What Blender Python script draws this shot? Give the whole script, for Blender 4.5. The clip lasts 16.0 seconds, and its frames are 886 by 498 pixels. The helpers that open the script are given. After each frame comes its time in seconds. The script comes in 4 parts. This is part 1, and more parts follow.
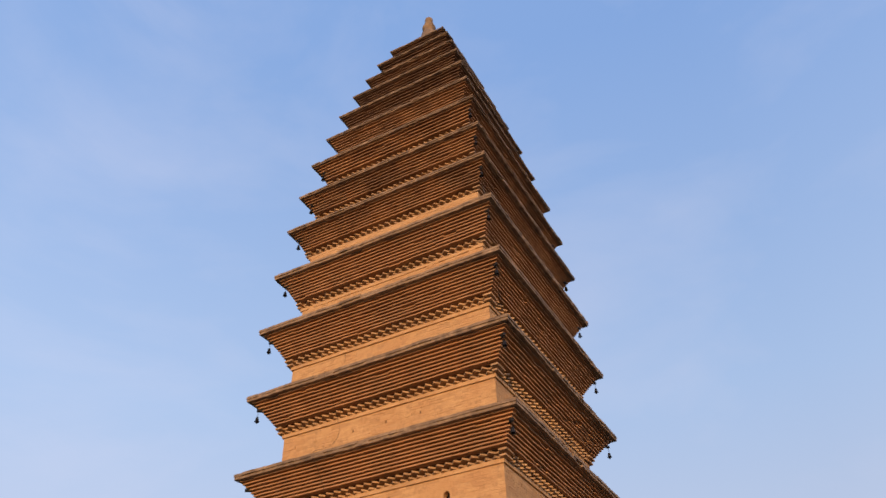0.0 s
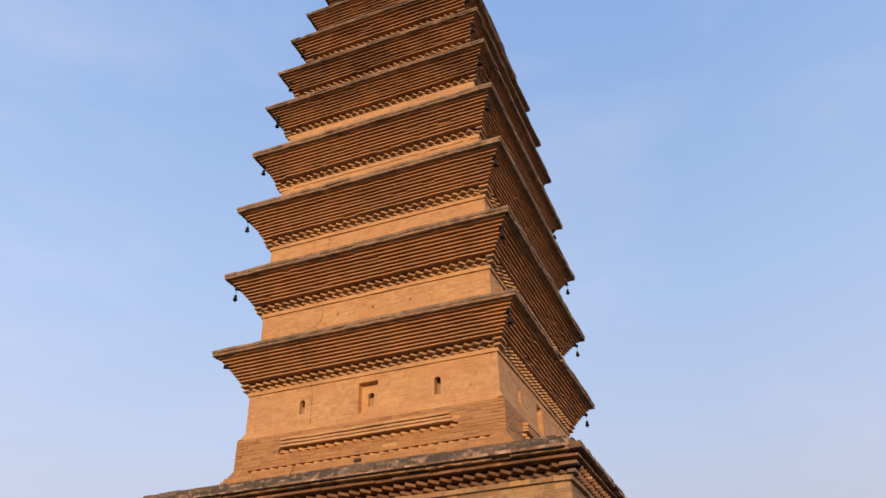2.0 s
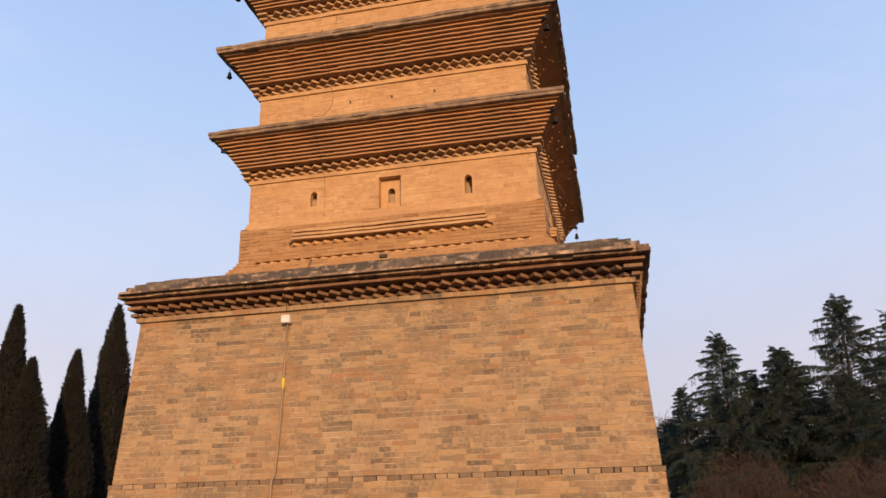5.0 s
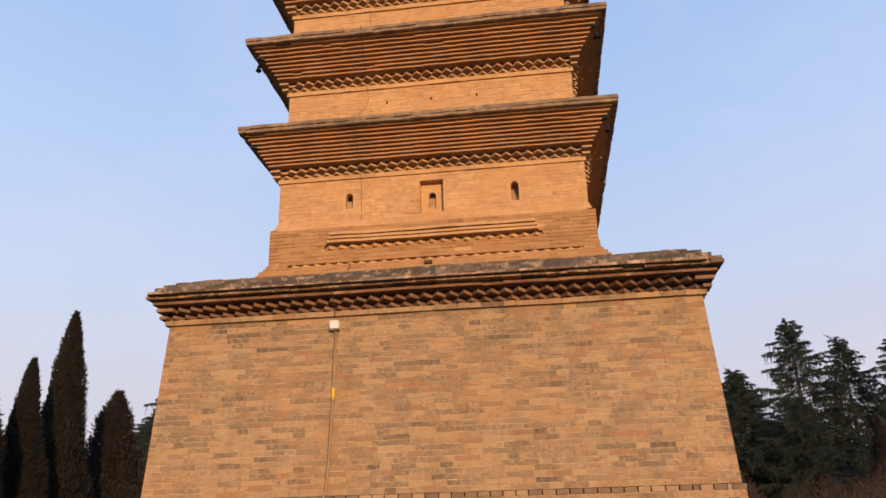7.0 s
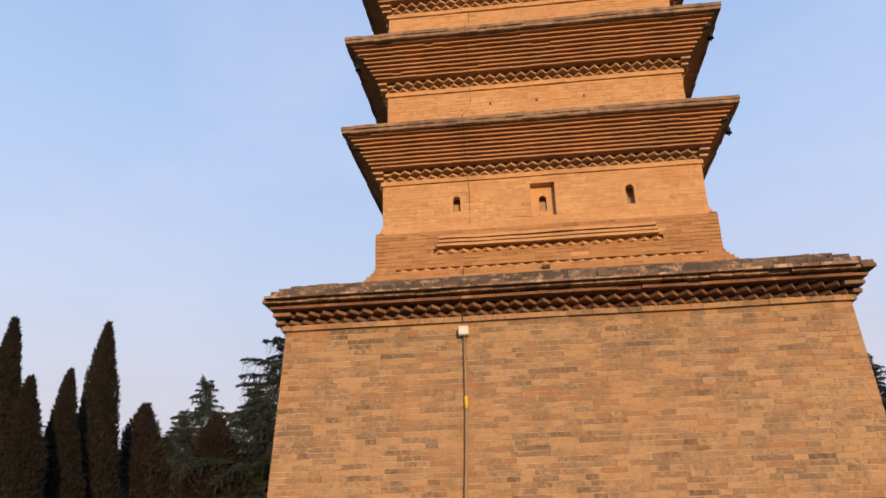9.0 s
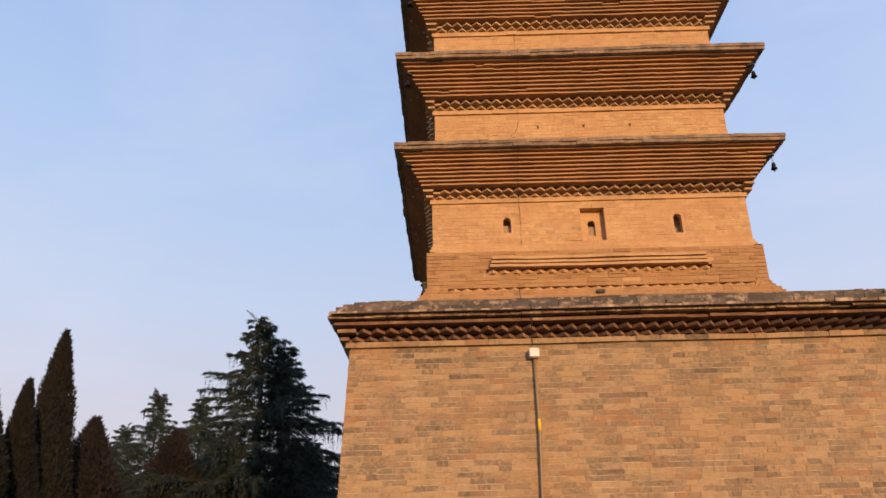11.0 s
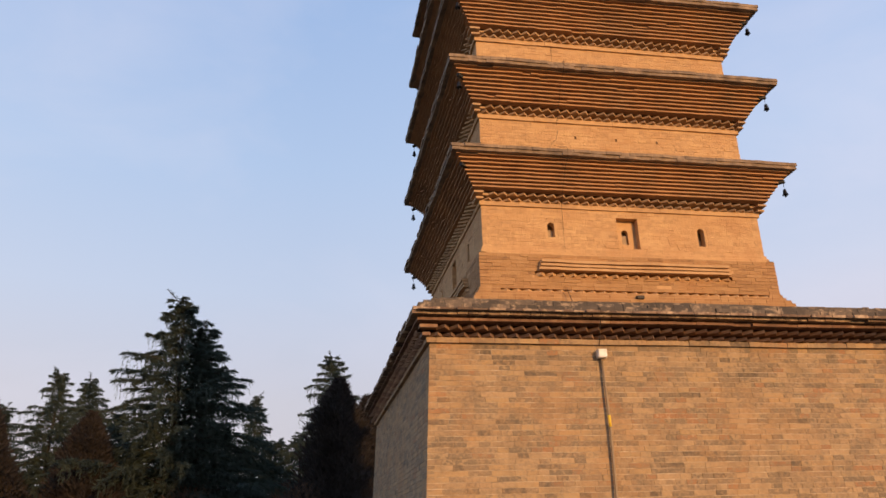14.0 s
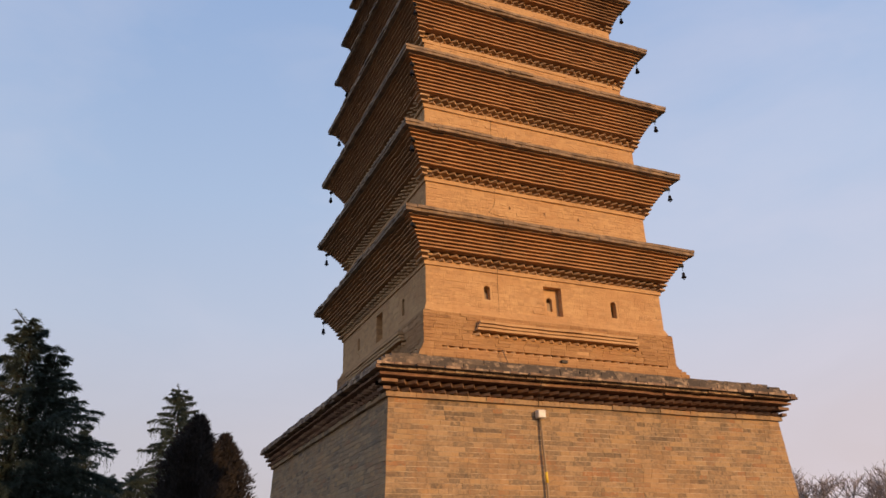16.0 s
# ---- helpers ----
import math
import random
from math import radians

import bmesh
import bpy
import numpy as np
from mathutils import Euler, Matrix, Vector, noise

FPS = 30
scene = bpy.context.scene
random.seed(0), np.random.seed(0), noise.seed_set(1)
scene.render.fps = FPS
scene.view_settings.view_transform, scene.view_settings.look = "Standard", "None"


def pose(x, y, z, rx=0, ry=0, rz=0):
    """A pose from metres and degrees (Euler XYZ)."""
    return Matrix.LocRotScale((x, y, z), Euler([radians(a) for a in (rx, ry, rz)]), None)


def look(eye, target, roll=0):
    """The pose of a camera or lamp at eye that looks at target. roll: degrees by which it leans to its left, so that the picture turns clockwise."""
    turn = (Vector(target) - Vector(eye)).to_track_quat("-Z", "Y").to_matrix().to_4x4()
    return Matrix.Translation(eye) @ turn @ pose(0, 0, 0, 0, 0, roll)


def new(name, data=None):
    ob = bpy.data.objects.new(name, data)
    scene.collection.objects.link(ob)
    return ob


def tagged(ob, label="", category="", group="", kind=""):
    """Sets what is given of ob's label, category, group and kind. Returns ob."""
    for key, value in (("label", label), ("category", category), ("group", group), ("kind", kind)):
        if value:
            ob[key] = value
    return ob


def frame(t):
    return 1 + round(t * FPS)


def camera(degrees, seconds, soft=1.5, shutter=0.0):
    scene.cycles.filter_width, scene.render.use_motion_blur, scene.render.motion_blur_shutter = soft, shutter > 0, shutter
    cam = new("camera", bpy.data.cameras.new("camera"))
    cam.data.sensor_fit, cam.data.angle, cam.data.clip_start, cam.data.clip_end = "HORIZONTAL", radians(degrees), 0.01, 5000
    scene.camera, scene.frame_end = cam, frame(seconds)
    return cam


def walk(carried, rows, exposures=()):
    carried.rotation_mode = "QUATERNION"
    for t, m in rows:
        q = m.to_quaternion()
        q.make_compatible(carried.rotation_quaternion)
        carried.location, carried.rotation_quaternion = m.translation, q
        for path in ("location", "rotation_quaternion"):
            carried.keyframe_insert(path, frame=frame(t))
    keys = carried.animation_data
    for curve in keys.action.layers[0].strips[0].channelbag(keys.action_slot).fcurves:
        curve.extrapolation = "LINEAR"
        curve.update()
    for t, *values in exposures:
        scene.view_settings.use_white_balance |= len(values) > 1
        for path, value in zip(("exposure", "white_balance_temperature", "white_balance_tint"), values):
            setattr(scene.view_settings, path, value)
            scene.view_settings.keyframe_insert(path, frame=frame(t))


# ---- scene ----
# the walk: seconds, eye in metres, then yaw, tilt from straight down, and roll in degrees
cam = camera(59.63, 16.0, soft=1.6)
PATH = [
    (0.0, 7.678, -14.342, 1.544, 27.62, 128.94, -2.02),
    (0.5, 7.354, -14.422, 1.512, 27.64, 128.89, -1.90),
    (1.0, 7.011, -14.483, 1.471, 26.86, 126.70, -1.92),
    (1.5, 6.624, -14.514, 1.466, 24.03, 124.31, -1.84),
    (2.0, 6.204, -14.514, 1.477, 21.10, 121.85, -1.66),
    (2.5, 5.770, -14.481, 1.490, 18.11, 119.52, -1.76),
    (3.0, 5.336, -14.455, 1.476, 16.60, 117.42, -1.59),
    (3.5, 4.895, -14.422, 1.468, 15.87, 114.00, -1.62),
    (4.0, 4.432, -14.377, 1.487, 15.17, 110.81, -1.48),
    (4.5, 3.960, -14.336, 1.504, 13.81, 108.53, -1.56),
    (7.0, 1.640, -14.102, 1.537, 7.08, 109.81, -1.51),
    (7.5, 1.163, -14.044, 1.540, 6.49, 110.59, -1.61),
    (8.0, 0.677, -13.984, 1.547, 6.49, 111.18, -1.47),
    (8.5, 0.183, -13.917, 1.563, 6.40, 111.04, -1.63),
    (9.0, -0.313, -13.900, 1.573, 6.39, 110.88, -1.46),
    (11.5, -2.786, -14.016, 1.677, -0.46, 112.26, -1.43),
    (12.0, -3.287, -14.031, 1.693, -0.79, 111.02, -1.58),
    (12.5, -3.816, -14.059, 1.687, -2.77, 110.86, -1.55),
    (13.0, -4.359, -14.097, 1.678, -6.09, 110.67, -1.64),
    (13.5, -4.885, -14.142, 1.704, -8.19, 110.79, -1.61),
    (14.0, -5.386, -14.196, 1.744, -10.51, 110.90, -1.75),
    (14.5, -5.882, -14.243, 1.787, -14.00, 111.51, -1.78),
    (15.0, -6.389, -14.282, 1.820, -17.85, 112.20, -1.74),
    (15.5, -6.902, -14.299, 1.850, -21.21, 112.69, -1.75),
    (16.0, -7.436, -14.336, 1.866, -23.96, 113.34, -1.79),
]
EXPOSURES = [(0.0, -0.08, 6500, 10), (1.5, -0.06, 6500, 10), (3.5, 0.15, 6550, 10), (8.0, 0.09, 6600, 10), (12.5, 0.08, 6800, 10), (14.5, 0.04, 6950, 10), (16.0, -0.12, 7000, 10)]
walk(cam, [(t, pose(x, y, z, tilt, 0, yaw) @ pose(0, 0, 0, 0, 0, roll)) for t, x, y, z, yaw, tilt, roll in PATH], EXPOSURES)

# ---- light ----
SUN_AZ, SUN_EL = 21.0, 12.0          # degrees to the right of the front face's normal, and above the horizon
world = bpy.data.worlds.new("sky")
scene.world = world
world.use_nodes = True
wn, wl = world.node_tree.nodes, world.node_tree.links
sky = wn.new("ShaderNodeTexSky")
sky.sky_type, sky.sun_disc = "NISHITA", False
sky.sun_elevation, sky.sun_rotation = radians(SUN_EL), radians(180 - SUN_AZ)
sky.air_density, sky.dust_density, sky.ozone_density = 1.2, 0.3, 3.5
# thin high cloud: a streaky veil, thicker towards the horizon
tc = wn.new("ShaderNodeTexCoord")
stretch = wn.new("ShaderNodeMapping")
stretch.inputs["Scale"].default_value = (1.6, 1.6, 3.6)
stretch.inputs["Rotation"].default_value = (0.25, 0.2, 0.5)
wl.new(tc.outputs["Generated"], stretch.inputs["Vector"])
cloud = wn.new("ShaderNodeTexNoise")
cloud.inputs["Scale"].default_value, cloud.inputs["Detail"].default_value = 2.2, 7.0
cloud.inputs["Roughness"].default_value, cloud.inputs["Distortion"].default_value = 0.55, 0.35
wl.new(stretch.outputs["Vector"], cloud.inputs["Vector"])
veil = wn.new("ShaderNodeMapRange")
veil.inputs["From Min"].default_value, veil.inputs["From Max"].default_value = 0.44, 0.78
veil.inputs["To Max"].default_value = 0.32
wl.new(cloud.outputs["Fac"], veil.inputs["Value"])
split = wn.new("ShaderNodeSeparateXYZ")
wl.new(tc.outputs["Generated"], split.inputs["Vector"])
haze = wn.new("ShaderNodeMapRange")
haze.inputs["From Min"].default_value, haze.inputs["From Max"].default_value = 0.0, 0.75
haze.inputs["To Min"].default_value, haze.inputs["To Max"].default_value = 0.92, 0.85
wl.new(split.outputs["Z"], haze.inputs["Value"])
sky_mix = wn.new("ShaderNodeMixRGB")
air = wn.new("ShaderNodeValToRGB")
air.color_ramp.elements.remove(air.color_ramp.elements[0])
for k, (p, c) in enumerate([(0.04, (0.445, 0.40, 0.45)), (0.17, (0.435, 0.425, 0.50)), (0.30, (0.395, 0.455, 0.60)), (0.45, (0.33, 0.435, 0.635)), (0.80, (0.205, 0.335, 0.62))]):
    e = air.color_ramp.elements[0] if k == 0 else air.color_ramp.elements.new(p)
    e.position, e.color = p, (*c, 1)
wl.new(split.outputs["Z"], air.inputs["Fac"])
bright = wn.new("ShaderNodeVectorMath")
bright.operation = "SCALE"
bright.inputs["Scale"].default_value = 10.4
wl.new(air.outputs["Color"], bright.inputs[0])
wl.new(bright.outputs["Vector"], sky_mix.inputs["Color2"])
wl.new(haze.outputs["Result"], sky_mix.inputs["Fac"])
wl.new(sky.outputs["Color"], sky_mix.inputs["Color1"])
wisp = wn.new("ShaderNodeMixRGB")
wisp.inputs["Color2"].default_value = (4.9, 5.1, 6.4, 1)
wl.new(veil.outputs["Result"], wisp.inputs["Fac"])
wl.new(sky_mix.outputs["Color"], wisp.inputs["Color1"])
# paler and warmer towards both sides of the clear patch of sky
side = wn.new("ShaderNodeMapRange")
side.inputs["From Min"].default_value, side.inputs["From Max"].default_value = -1.0, 1.0
wl.new(split.outputs["X"], side.inputs["Value"])
drift = wn.new("ShaderNodeValToRGB")
drift.color_ramp.elements.remove(drift.color_ramp.elements[0])
for k, (p, c) in enumerate([(0.0, (0.56, 0.555, 0.555)), (0.25, (0.505, 0.50, 0.495)), (0.5, (0.47, 0.475, 0.48)), (0.75, (0.525, 0.51, 0.505)), (1.0, (0.60, 0.555, 0.54))]):
    e = drift.color_ramp.elements[0] if k == 0 else drift.color_ramp.elements.new(p)
    e.position, e.color = p, (*c, 1)
wl.new(side.outputs["Result"], drift.inputs["Fac"])
tint = wn.new("ShaderNodeVectorMath")
tint.operation = "MULTIPLY"
wl.new(wisp.outputs["Color"], tint.inputs[0])
wl.new(drift.outputs["Color"], tint.inputs[1])
glow = wn.new("ShaderNodeVectorMath")
glow.operation = "SCALE"
glow.inputs["Scale"].default_value = 2.0
wl.new(tint.outputs["Vector"], glow.inputs[0])
wl.new(glow.outputs["Vector"], wn["Background"].inputs["Color"])
wn["Background"].inputs["Strength"].default_value = 0.14

sun = new("sun", bpy.data.lights.new("sun", "SUN"))
sun.data.energy, sun.data.angle, sun.data.color = 3.7, radians(0.6), (1.0, 0.60, 0.275)
sun_way = Vector((math.sin(radians(SUN_AZ)) * math.cos(radians(SUN_EL)), -math.cos(radians(SUN_AZ)) * math.cos(radians(SUN_EL)), math.sin(radians(SUN_EL))))
sun.matrix_world = look(sun_way * 60, (0, 0, 0))


# ---- materials ----
def material(name, stops, noise_scale=6.0, spread=0.35, vary="", rough=0.9, bump=0.4, grain=90.0, stain=(0, 0, 0), stain_scale=0.9, stain_amount=0.0, metal=0.0, stain_from=0.5, second=None, through_leaf=0.0):
    """Colours from a ramp, picked by a random value for each piece (vary: 'island' or 'object') and by a noise of noise_scale per metre;
    stain is a second, larger noise laid over them, grain the fine relief."""
    m = bpy.data.materials.new(name)
    m.use_nodes = True
    n, l = m.node_tree.nodes, m.node_tree.links
    bsdf = n["Principled BSDF"]
    bsdf.inputs["Roughness"].default_value, bsdf.inputs["Metallic"].default_value = rough, metal
    place = n.new("ShaderNodeNewGeometry")
    blot = n.new("ShaderNodeTexNoise")
    blot.inputs["Scale"].default_value, blot.inputs["Detail"].default_value, blot.inputs["Roughness"].default_value = noise_scale, 6.0, 0.65
    l.new(place.outputs["Position"], blot.inputs["Vector"])
    value = blot.outputs["Fac"]
    if vary:
        src = place.outputs["Random Per Island"] if vary == "island" else n.new("ShaderNodeObjectInfo").outputs["Random"]
        mix = n.new("ShaderNodeMath")
        mix.operation = "MULTIPLY_ADD"
        mix.inputs[1].default_value = 1 - spread
        l.new(src, mix.inputs[0])
        part_noise = n.new("ShaderNodeMapRange")
        part_noise.inputs["From Min"].default_value, part_noise.inputs["From Max"].default_value = 0.3, 0.7
        part_noise.inputs["To Max"].default_value = spread
        l.new(blot.outputs["Fac"], part_noise.inputs["Value"])
        l.new(part_noise.outputs["Result"], mix.inputs[2])
        value = mix.outputs["Value"]
    ramp = n.new("ShaderNodeValToRGB")
    ramp.color_ramp.elements.remove(ramp.color_ramp.elements[0])
    for k, (p, c) in enumerate(stops):
        e = ramp.color_ramp.elements[0] if k == 0 else ramp.color_ramp.elements.new(p)
        e.position, e.color = p, (*c, 1)
    l.new(value, ramp.inputs["Fac"])
    colour = ramp.outputs["Color"]
    if stain_amount:
        big = n.new("ShaderNodeTexNoise")
        big.inputs["Scale"].default_value, big.inputs["Detail"].default_value, big.inputs["Roughness"].default_value = stain_scale, 8.0, 0.6
        l.new(place.outputs["Position"], big.inputs["Vector"])
        cut = n.new("ShaderNodeMapRange")
        cut.inputs["From Min"].default_value, cut.inputs["From Max"].default_value = stain_from - 0.06, stain_from + 0.16
        cut.inputs["To Max"].default_value = stain_amount
        l.new(big.outputs["Fac"], cut.inputs["Value"])
        over = n.new("ShaderNodeMixRGB")
        over.inputs["Color2"].default_value = (*stain, 1)
        l.new(cut.outputs["Result"], over.inputs["Fac"])
        l.new(colour, over.inputs["Color1"])
        colour = over.outputs["Color"]
    if second:
        tint, amount, scale, start = second
        patch = n.new("ShaderNodeTexNoise")
        patch.inputs["Scale"].default_value, patch.inputs["Detail"].default_value, patch.inputs["Roughness"].default_value = scale, 7.0, 0.7
        l.new(place.outputs["Position"], patch.inputs["Vector"])
        edge = n.new("ShaderNodeMapRange")
        edge.inputs["From Min"].default_value, edge.inputs["From Max"].default_value, edge.inputs["To Max"].default_value = start, start + 0.12, amount
        l.new(patch.outputs["Fac"], edge.inputs["Value"])
        lay = n.new("ShaderNodeMixRGB")
        lay.inputs["Color2"].default_value = (*tint, 1)
        l.new(edge.outputs["Result"], lay.inputs["Fac"])
        l.new(colour, lay.inputs["Color1"])
        colour = lay.outputs["Color"]
    l.new(colour, bsdf.inputs["Base Color"])
    if bump:
        fine = n.new("ShaderNodeTexNoise")
        fine.inputs["Scale"].default_value, fine.inputs["Detail"].default_value = grain, 5.0
        l.new(place.outputs["Position"], fine.inputs["Vector"])
        relief = n.new("ShaderNodeBump")
        relief.inputs["Strength"].default_value, relief.inputs["Distance"].default_value = bump, 0.012
        l.new(fine.outputs["Fac"], relief.inputs["Height"])
        l.new(relief.outputs["Normal"], bsdf.inputs["Normal"])
    if through_leaf:
        thin = n.new("ShaderNodeBsdfTranslucent")
        l.new(colour, thin.inputs["Color"])
        both = n.new("ShaderNodeMixShader")
        both.inputs["Fac"].default_value = through_leaf
        l.new(bsdf.outputs["BSDF"], both.inputs[1])
        l.new(thin.outputs["BSDF"], both.inputs[2])
        l.new(both.outputs["Shader"], n["Material Output"].inputs["Surface"])
    return m


BASE_STOPS = [(0.0, (0.092, 0.0662, 0.0442)), (0.08, (0.156, 0.112, 0.07)), (0.16, (0.304, 0.198, 0.106)), (0.24, (0.404, 0.266, 0.142)), (0.32, (0.22, 0.154, 0.092)), (0.40, (0.368, 0.248, 0.136)), (0.48, (0.442, 0.29, 0.152)), (0.56, (0.322, 0.216, 0.122)), (0.63, (0.184, 0.134, 0.0828)), (0.70, (0.386, 0.262, 0.142)), (0.78, (0.432, 0.272, 0.128)), (0.86, (0.276, 0.188, 0.11)), (0.93, (0.35, 0.166, 0.0718)), (1.0, (0.478, 0.354, 0.216))]
BASE_LOOK = dict(spread=0.16, noise_scale=18.0, bump=0.5, grain=22.0, second=((0.43, 0.225, 0.09), 0.38, 1.2, 0.50), stain=(0.135, 0.10, 0.066), stain_amount=0.5, stain_scale=2.6, stain_from=0.55)
MAT_BASE = material("base_brick", BASE_STOPS, vary="island", **BASE_LOOK)
MAT_BASE_ONE = material("base_brick_single", BASE_STOPS, vary="object", **BASE_LOOK)
MAT_HEADER = material("dark_header_brick", [(0.0, (0.15, 0.10, 0.065)), (0.5, (0.24, 0.16, 0.095)), (0.75, (0.38, 0.25, 0.14)), (1.0, (0.45, 0.31, 0.18))], vary="island", spread=0.3)
MAT_MORTAR = material("lime_mortar", [(0.32, (0.194, 0.136, 0.0836)), (0.45, (0.334, 0.242, 0.154)), (0.56, (0.475, 0.361, 0.246)), (0.68, (0.598, 0.484, 0.352))], noise_scale=3.4)
TOWER_STOPS = [(0.0, (0.28, 0.165, 0.08)), (0.15, (0.43, 0.255, 0.12)), (0.5, (0.55, 0.33, 0.155)), (0.85, (0.61, 0.38, 0.185)), (1.0, (0.64, 0.43, 0.23))]
MAT_TOWER = material("tower_brick", TOWER_STOPS, vary="island", spread=0.55, stain=(0.47, 0.25, 0.11), stain_amount=0.55, stain_scale=1.4, noise_scale=11.0, bump=0.8, grain=38.0, second=((0.33, 0.19, 0.10), 0.6, 7.5, 0.57))
FOOT_STOPS = [(0.0, (0.18, 0.0984, 0.0451)), (0.2, (0.295, 0.16, 0.0697)), (0.5, (0.377, 0.209, 0.0886)), (0.85, (0.435, 0.254, 0.115)), (1.0, (0.476, 0.312, 0.164))]
MAT_TOWER_FOOT = material("tower_foot_brick", FOOT_STOPS, vary="island", spread=0.42, noise_scale=11.0, bump=0.8, grain=38.0, stain=(0.40, 0.2, 0.08), stain_amount=0.5, stain_scale=1.6, second=((0.24, 0.15, 0.09), 0.6, 5.5, 0.62))
MAT_TOWER_PLAIN = material("tower_course", [(0.25, (0.43, 0.25, 0.12)), (0.5, (0.55, 0.33, 0.155)), (0.75, (0.61, 0.38, 0.185))], noise_scale=4.0, stain=(0.30, 0.17, 0.09), stain_amount=0.4, stain_scale=1.8)
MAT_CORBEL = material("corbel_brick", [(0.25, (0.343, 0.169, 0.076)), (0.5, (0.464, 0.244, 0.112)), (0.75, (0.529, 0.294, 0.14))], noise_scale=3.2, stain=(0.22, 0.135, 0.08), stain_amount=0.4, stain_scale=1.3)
# higher tiers: redder worn brick, darkened further to paint in the soffits' shade
MAT_CORBEL_WORN_SHADE = material("reddish_corbel_brick", [(0.25, (0.267, 0.129, 0.0598)), (0.5, (0.405, 0.207, 0.092)), (0.75, (0.514, 0.285, 0.133))], noise_scale=3.2, stain=(0.12, 0.072, 0.045), stain_amount=0.6, stain_scale=1.0)
MAT_CORBEL_OLD_SHADE = material("shaded_old_corbel_brick", [(0.25, (0.126, 0.063, 0.0336)), (0.5, (0.218, 0.113, 0.0554)), (0.75, (0.319, 0.181, 0.0882))], noise_scale=3.2, stain=(0.07, 0.042, 0.03), stain_amount=0.65, stain_scale=1.0)
MAT_SLAB = material("weathered_slab", [(0.3, (0.133, 0.0909, 0.0608)), (0.45, (0.238, 0.161, 0.0994)), (0.6, (0.343, 0.232, 0.139)), (0.75, (0.475, 0.354, 0.232))], noise_scale=5.5, stain=(0.09, 0.066, 0.048), stain_amount=0.6, stain_scale=2.6)
MAT_ROOF = material("dark_roof_brick", [(0.3, (0.05, 0.042, 0.035)), (0.5, (0.10, 0.082, 0.064)), (0.64, (0.17, 0.13, 0.095)), (0.74, (0.36, 0.29, 0.21))], noise_scale=6, stain=(0.05, 0.045, 0.035), stain_amount=0.6, stain_scale=2.5)
MAT_RAGGED = material("ragged_eave_brick", [(0.0, (0.07, 0.048, 0.035)), (0.35, (0.16, 0.098, 0.062)), (0.62, (0.28, 0.175, 0.105)), (0.84, (0.38, 0.26, 0.16)), (1.0, (0.64, 0.53, 0.40))], vary="island", spread=0.35, stain=(0.065, 0.05, 0.038), stain_amount=0.55, stain_scale=3.0, noise_scale=14, second=((0.60, 0.43, 0.27), 0.8, 6.5, 0.52))
MAT_ROOF_BRICK = material("blackened_roof_brick", [(0.0, (0.055, 0.044, 0.035)), (0.5, (0.095, 0.074, 0.056)), (0.8, (0.15, 0.112, 0.08)), (0.93, (0.24, 0.175, 0.115)), (1.0, (0.45, 0.36, 0.26))], vary="island", spread=0.35, stain=(0.06, 0.05, 0.04), stain_amount=0.5, stain_scale=3.0, noise_scale=14, second=((0.46, 0.33, 0.21), 0.7, 8.0, 0.53))
MAT_DENTIL = material("dentil_brick", [(0.0, (0.36, 0.215, 0.11)), (0.5, (0.50, 0.305, 0.155)), (1.0, (0.60, 0.39, 0.2))], vary="island", spread=0.5, stain=(0.2, 0.15, 0.11), stain_amount=0.4)
MAT_DENTIL_ONE = material("tower_dentil_brick", [(0.0, (0.36, 0.215, 0.11)), (0.5, (0.50, 0.305, 0.155)), (1.0, (0.60, 0.39, 0.2))], vary="object", spread=0.5, stain=(0.2, 0.15, 0.11), stain_amount=0.4)
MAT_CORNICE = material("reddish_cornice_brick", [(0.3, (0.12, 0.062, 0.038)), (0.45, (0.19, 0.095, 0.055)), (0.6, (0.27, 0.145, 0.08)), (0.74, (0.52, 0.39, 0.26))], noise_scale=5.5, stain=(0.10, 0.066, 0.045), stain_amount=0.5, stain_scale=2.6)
MAT_DENTIL_BASE = material("base_dentil_brick", [(0.0, (0.14, 0.075, 0.045)), (0.5, (0.24, 0.13, 0.072)), (0.9, (0.36, 0.215, 0.12)), (1.0, (0.58, 0.45, 0.31))], vary="object", spread=0.5, stain=(0.14, 0.1, 0.075), stain_amount=0.5)
MAT_DENTIL_BASE_BAND = material("base_dentil_band_brick", [(0.0, (0.14, 0.075, 0.045)), (0.5, (0.24, 0.13, 0.072)), (0.9, (0.36, 0.215, 0.12)), (1.0, (0.58, 0.45, 0.31))], vary="island", spread=0.5, stain=(0.14, 0.1, 0.075), stain_amount=0.5)
# dark colour paints the shade seen in the gaps between courses
MAT_CORE = material("shaded_inner_brick", [(0.2, (0.09, 0.055, 0.034)), (0.8, (0.17, 0.105, 0.06))], noise_scale=8)
MAT_IRON = material("black_iron", [(0.3, (0.012, 0.012, 0.013)), (0.8, (0.035, 0.03, 0.027))], noise_scale=30, rough=0.55, metal=0.6, bump=0.2)
MAT_CABLE = material("dark_cable", [(0.3, (0.03, 0.022, 0.016)), (0.8, (0.06, 0.045, 0.03))], noise_scale=20, rough=0.7, bump=0.1)
MAT_PIPE = material("brown_pipe", [(0.3, (0.24, 0.16, 0.085)), (0.8, (0.34, 0.235, 0.13))], noise_scale=7, rough=0.5, bump=0.1)
MAT_BOX = material("white_box", [(0.3, (0.62, 0.58, 0.52)), (0.8, (0.8, 0.77, 0.71))], noise_scale=14, rough=0.5, bump=0.05)
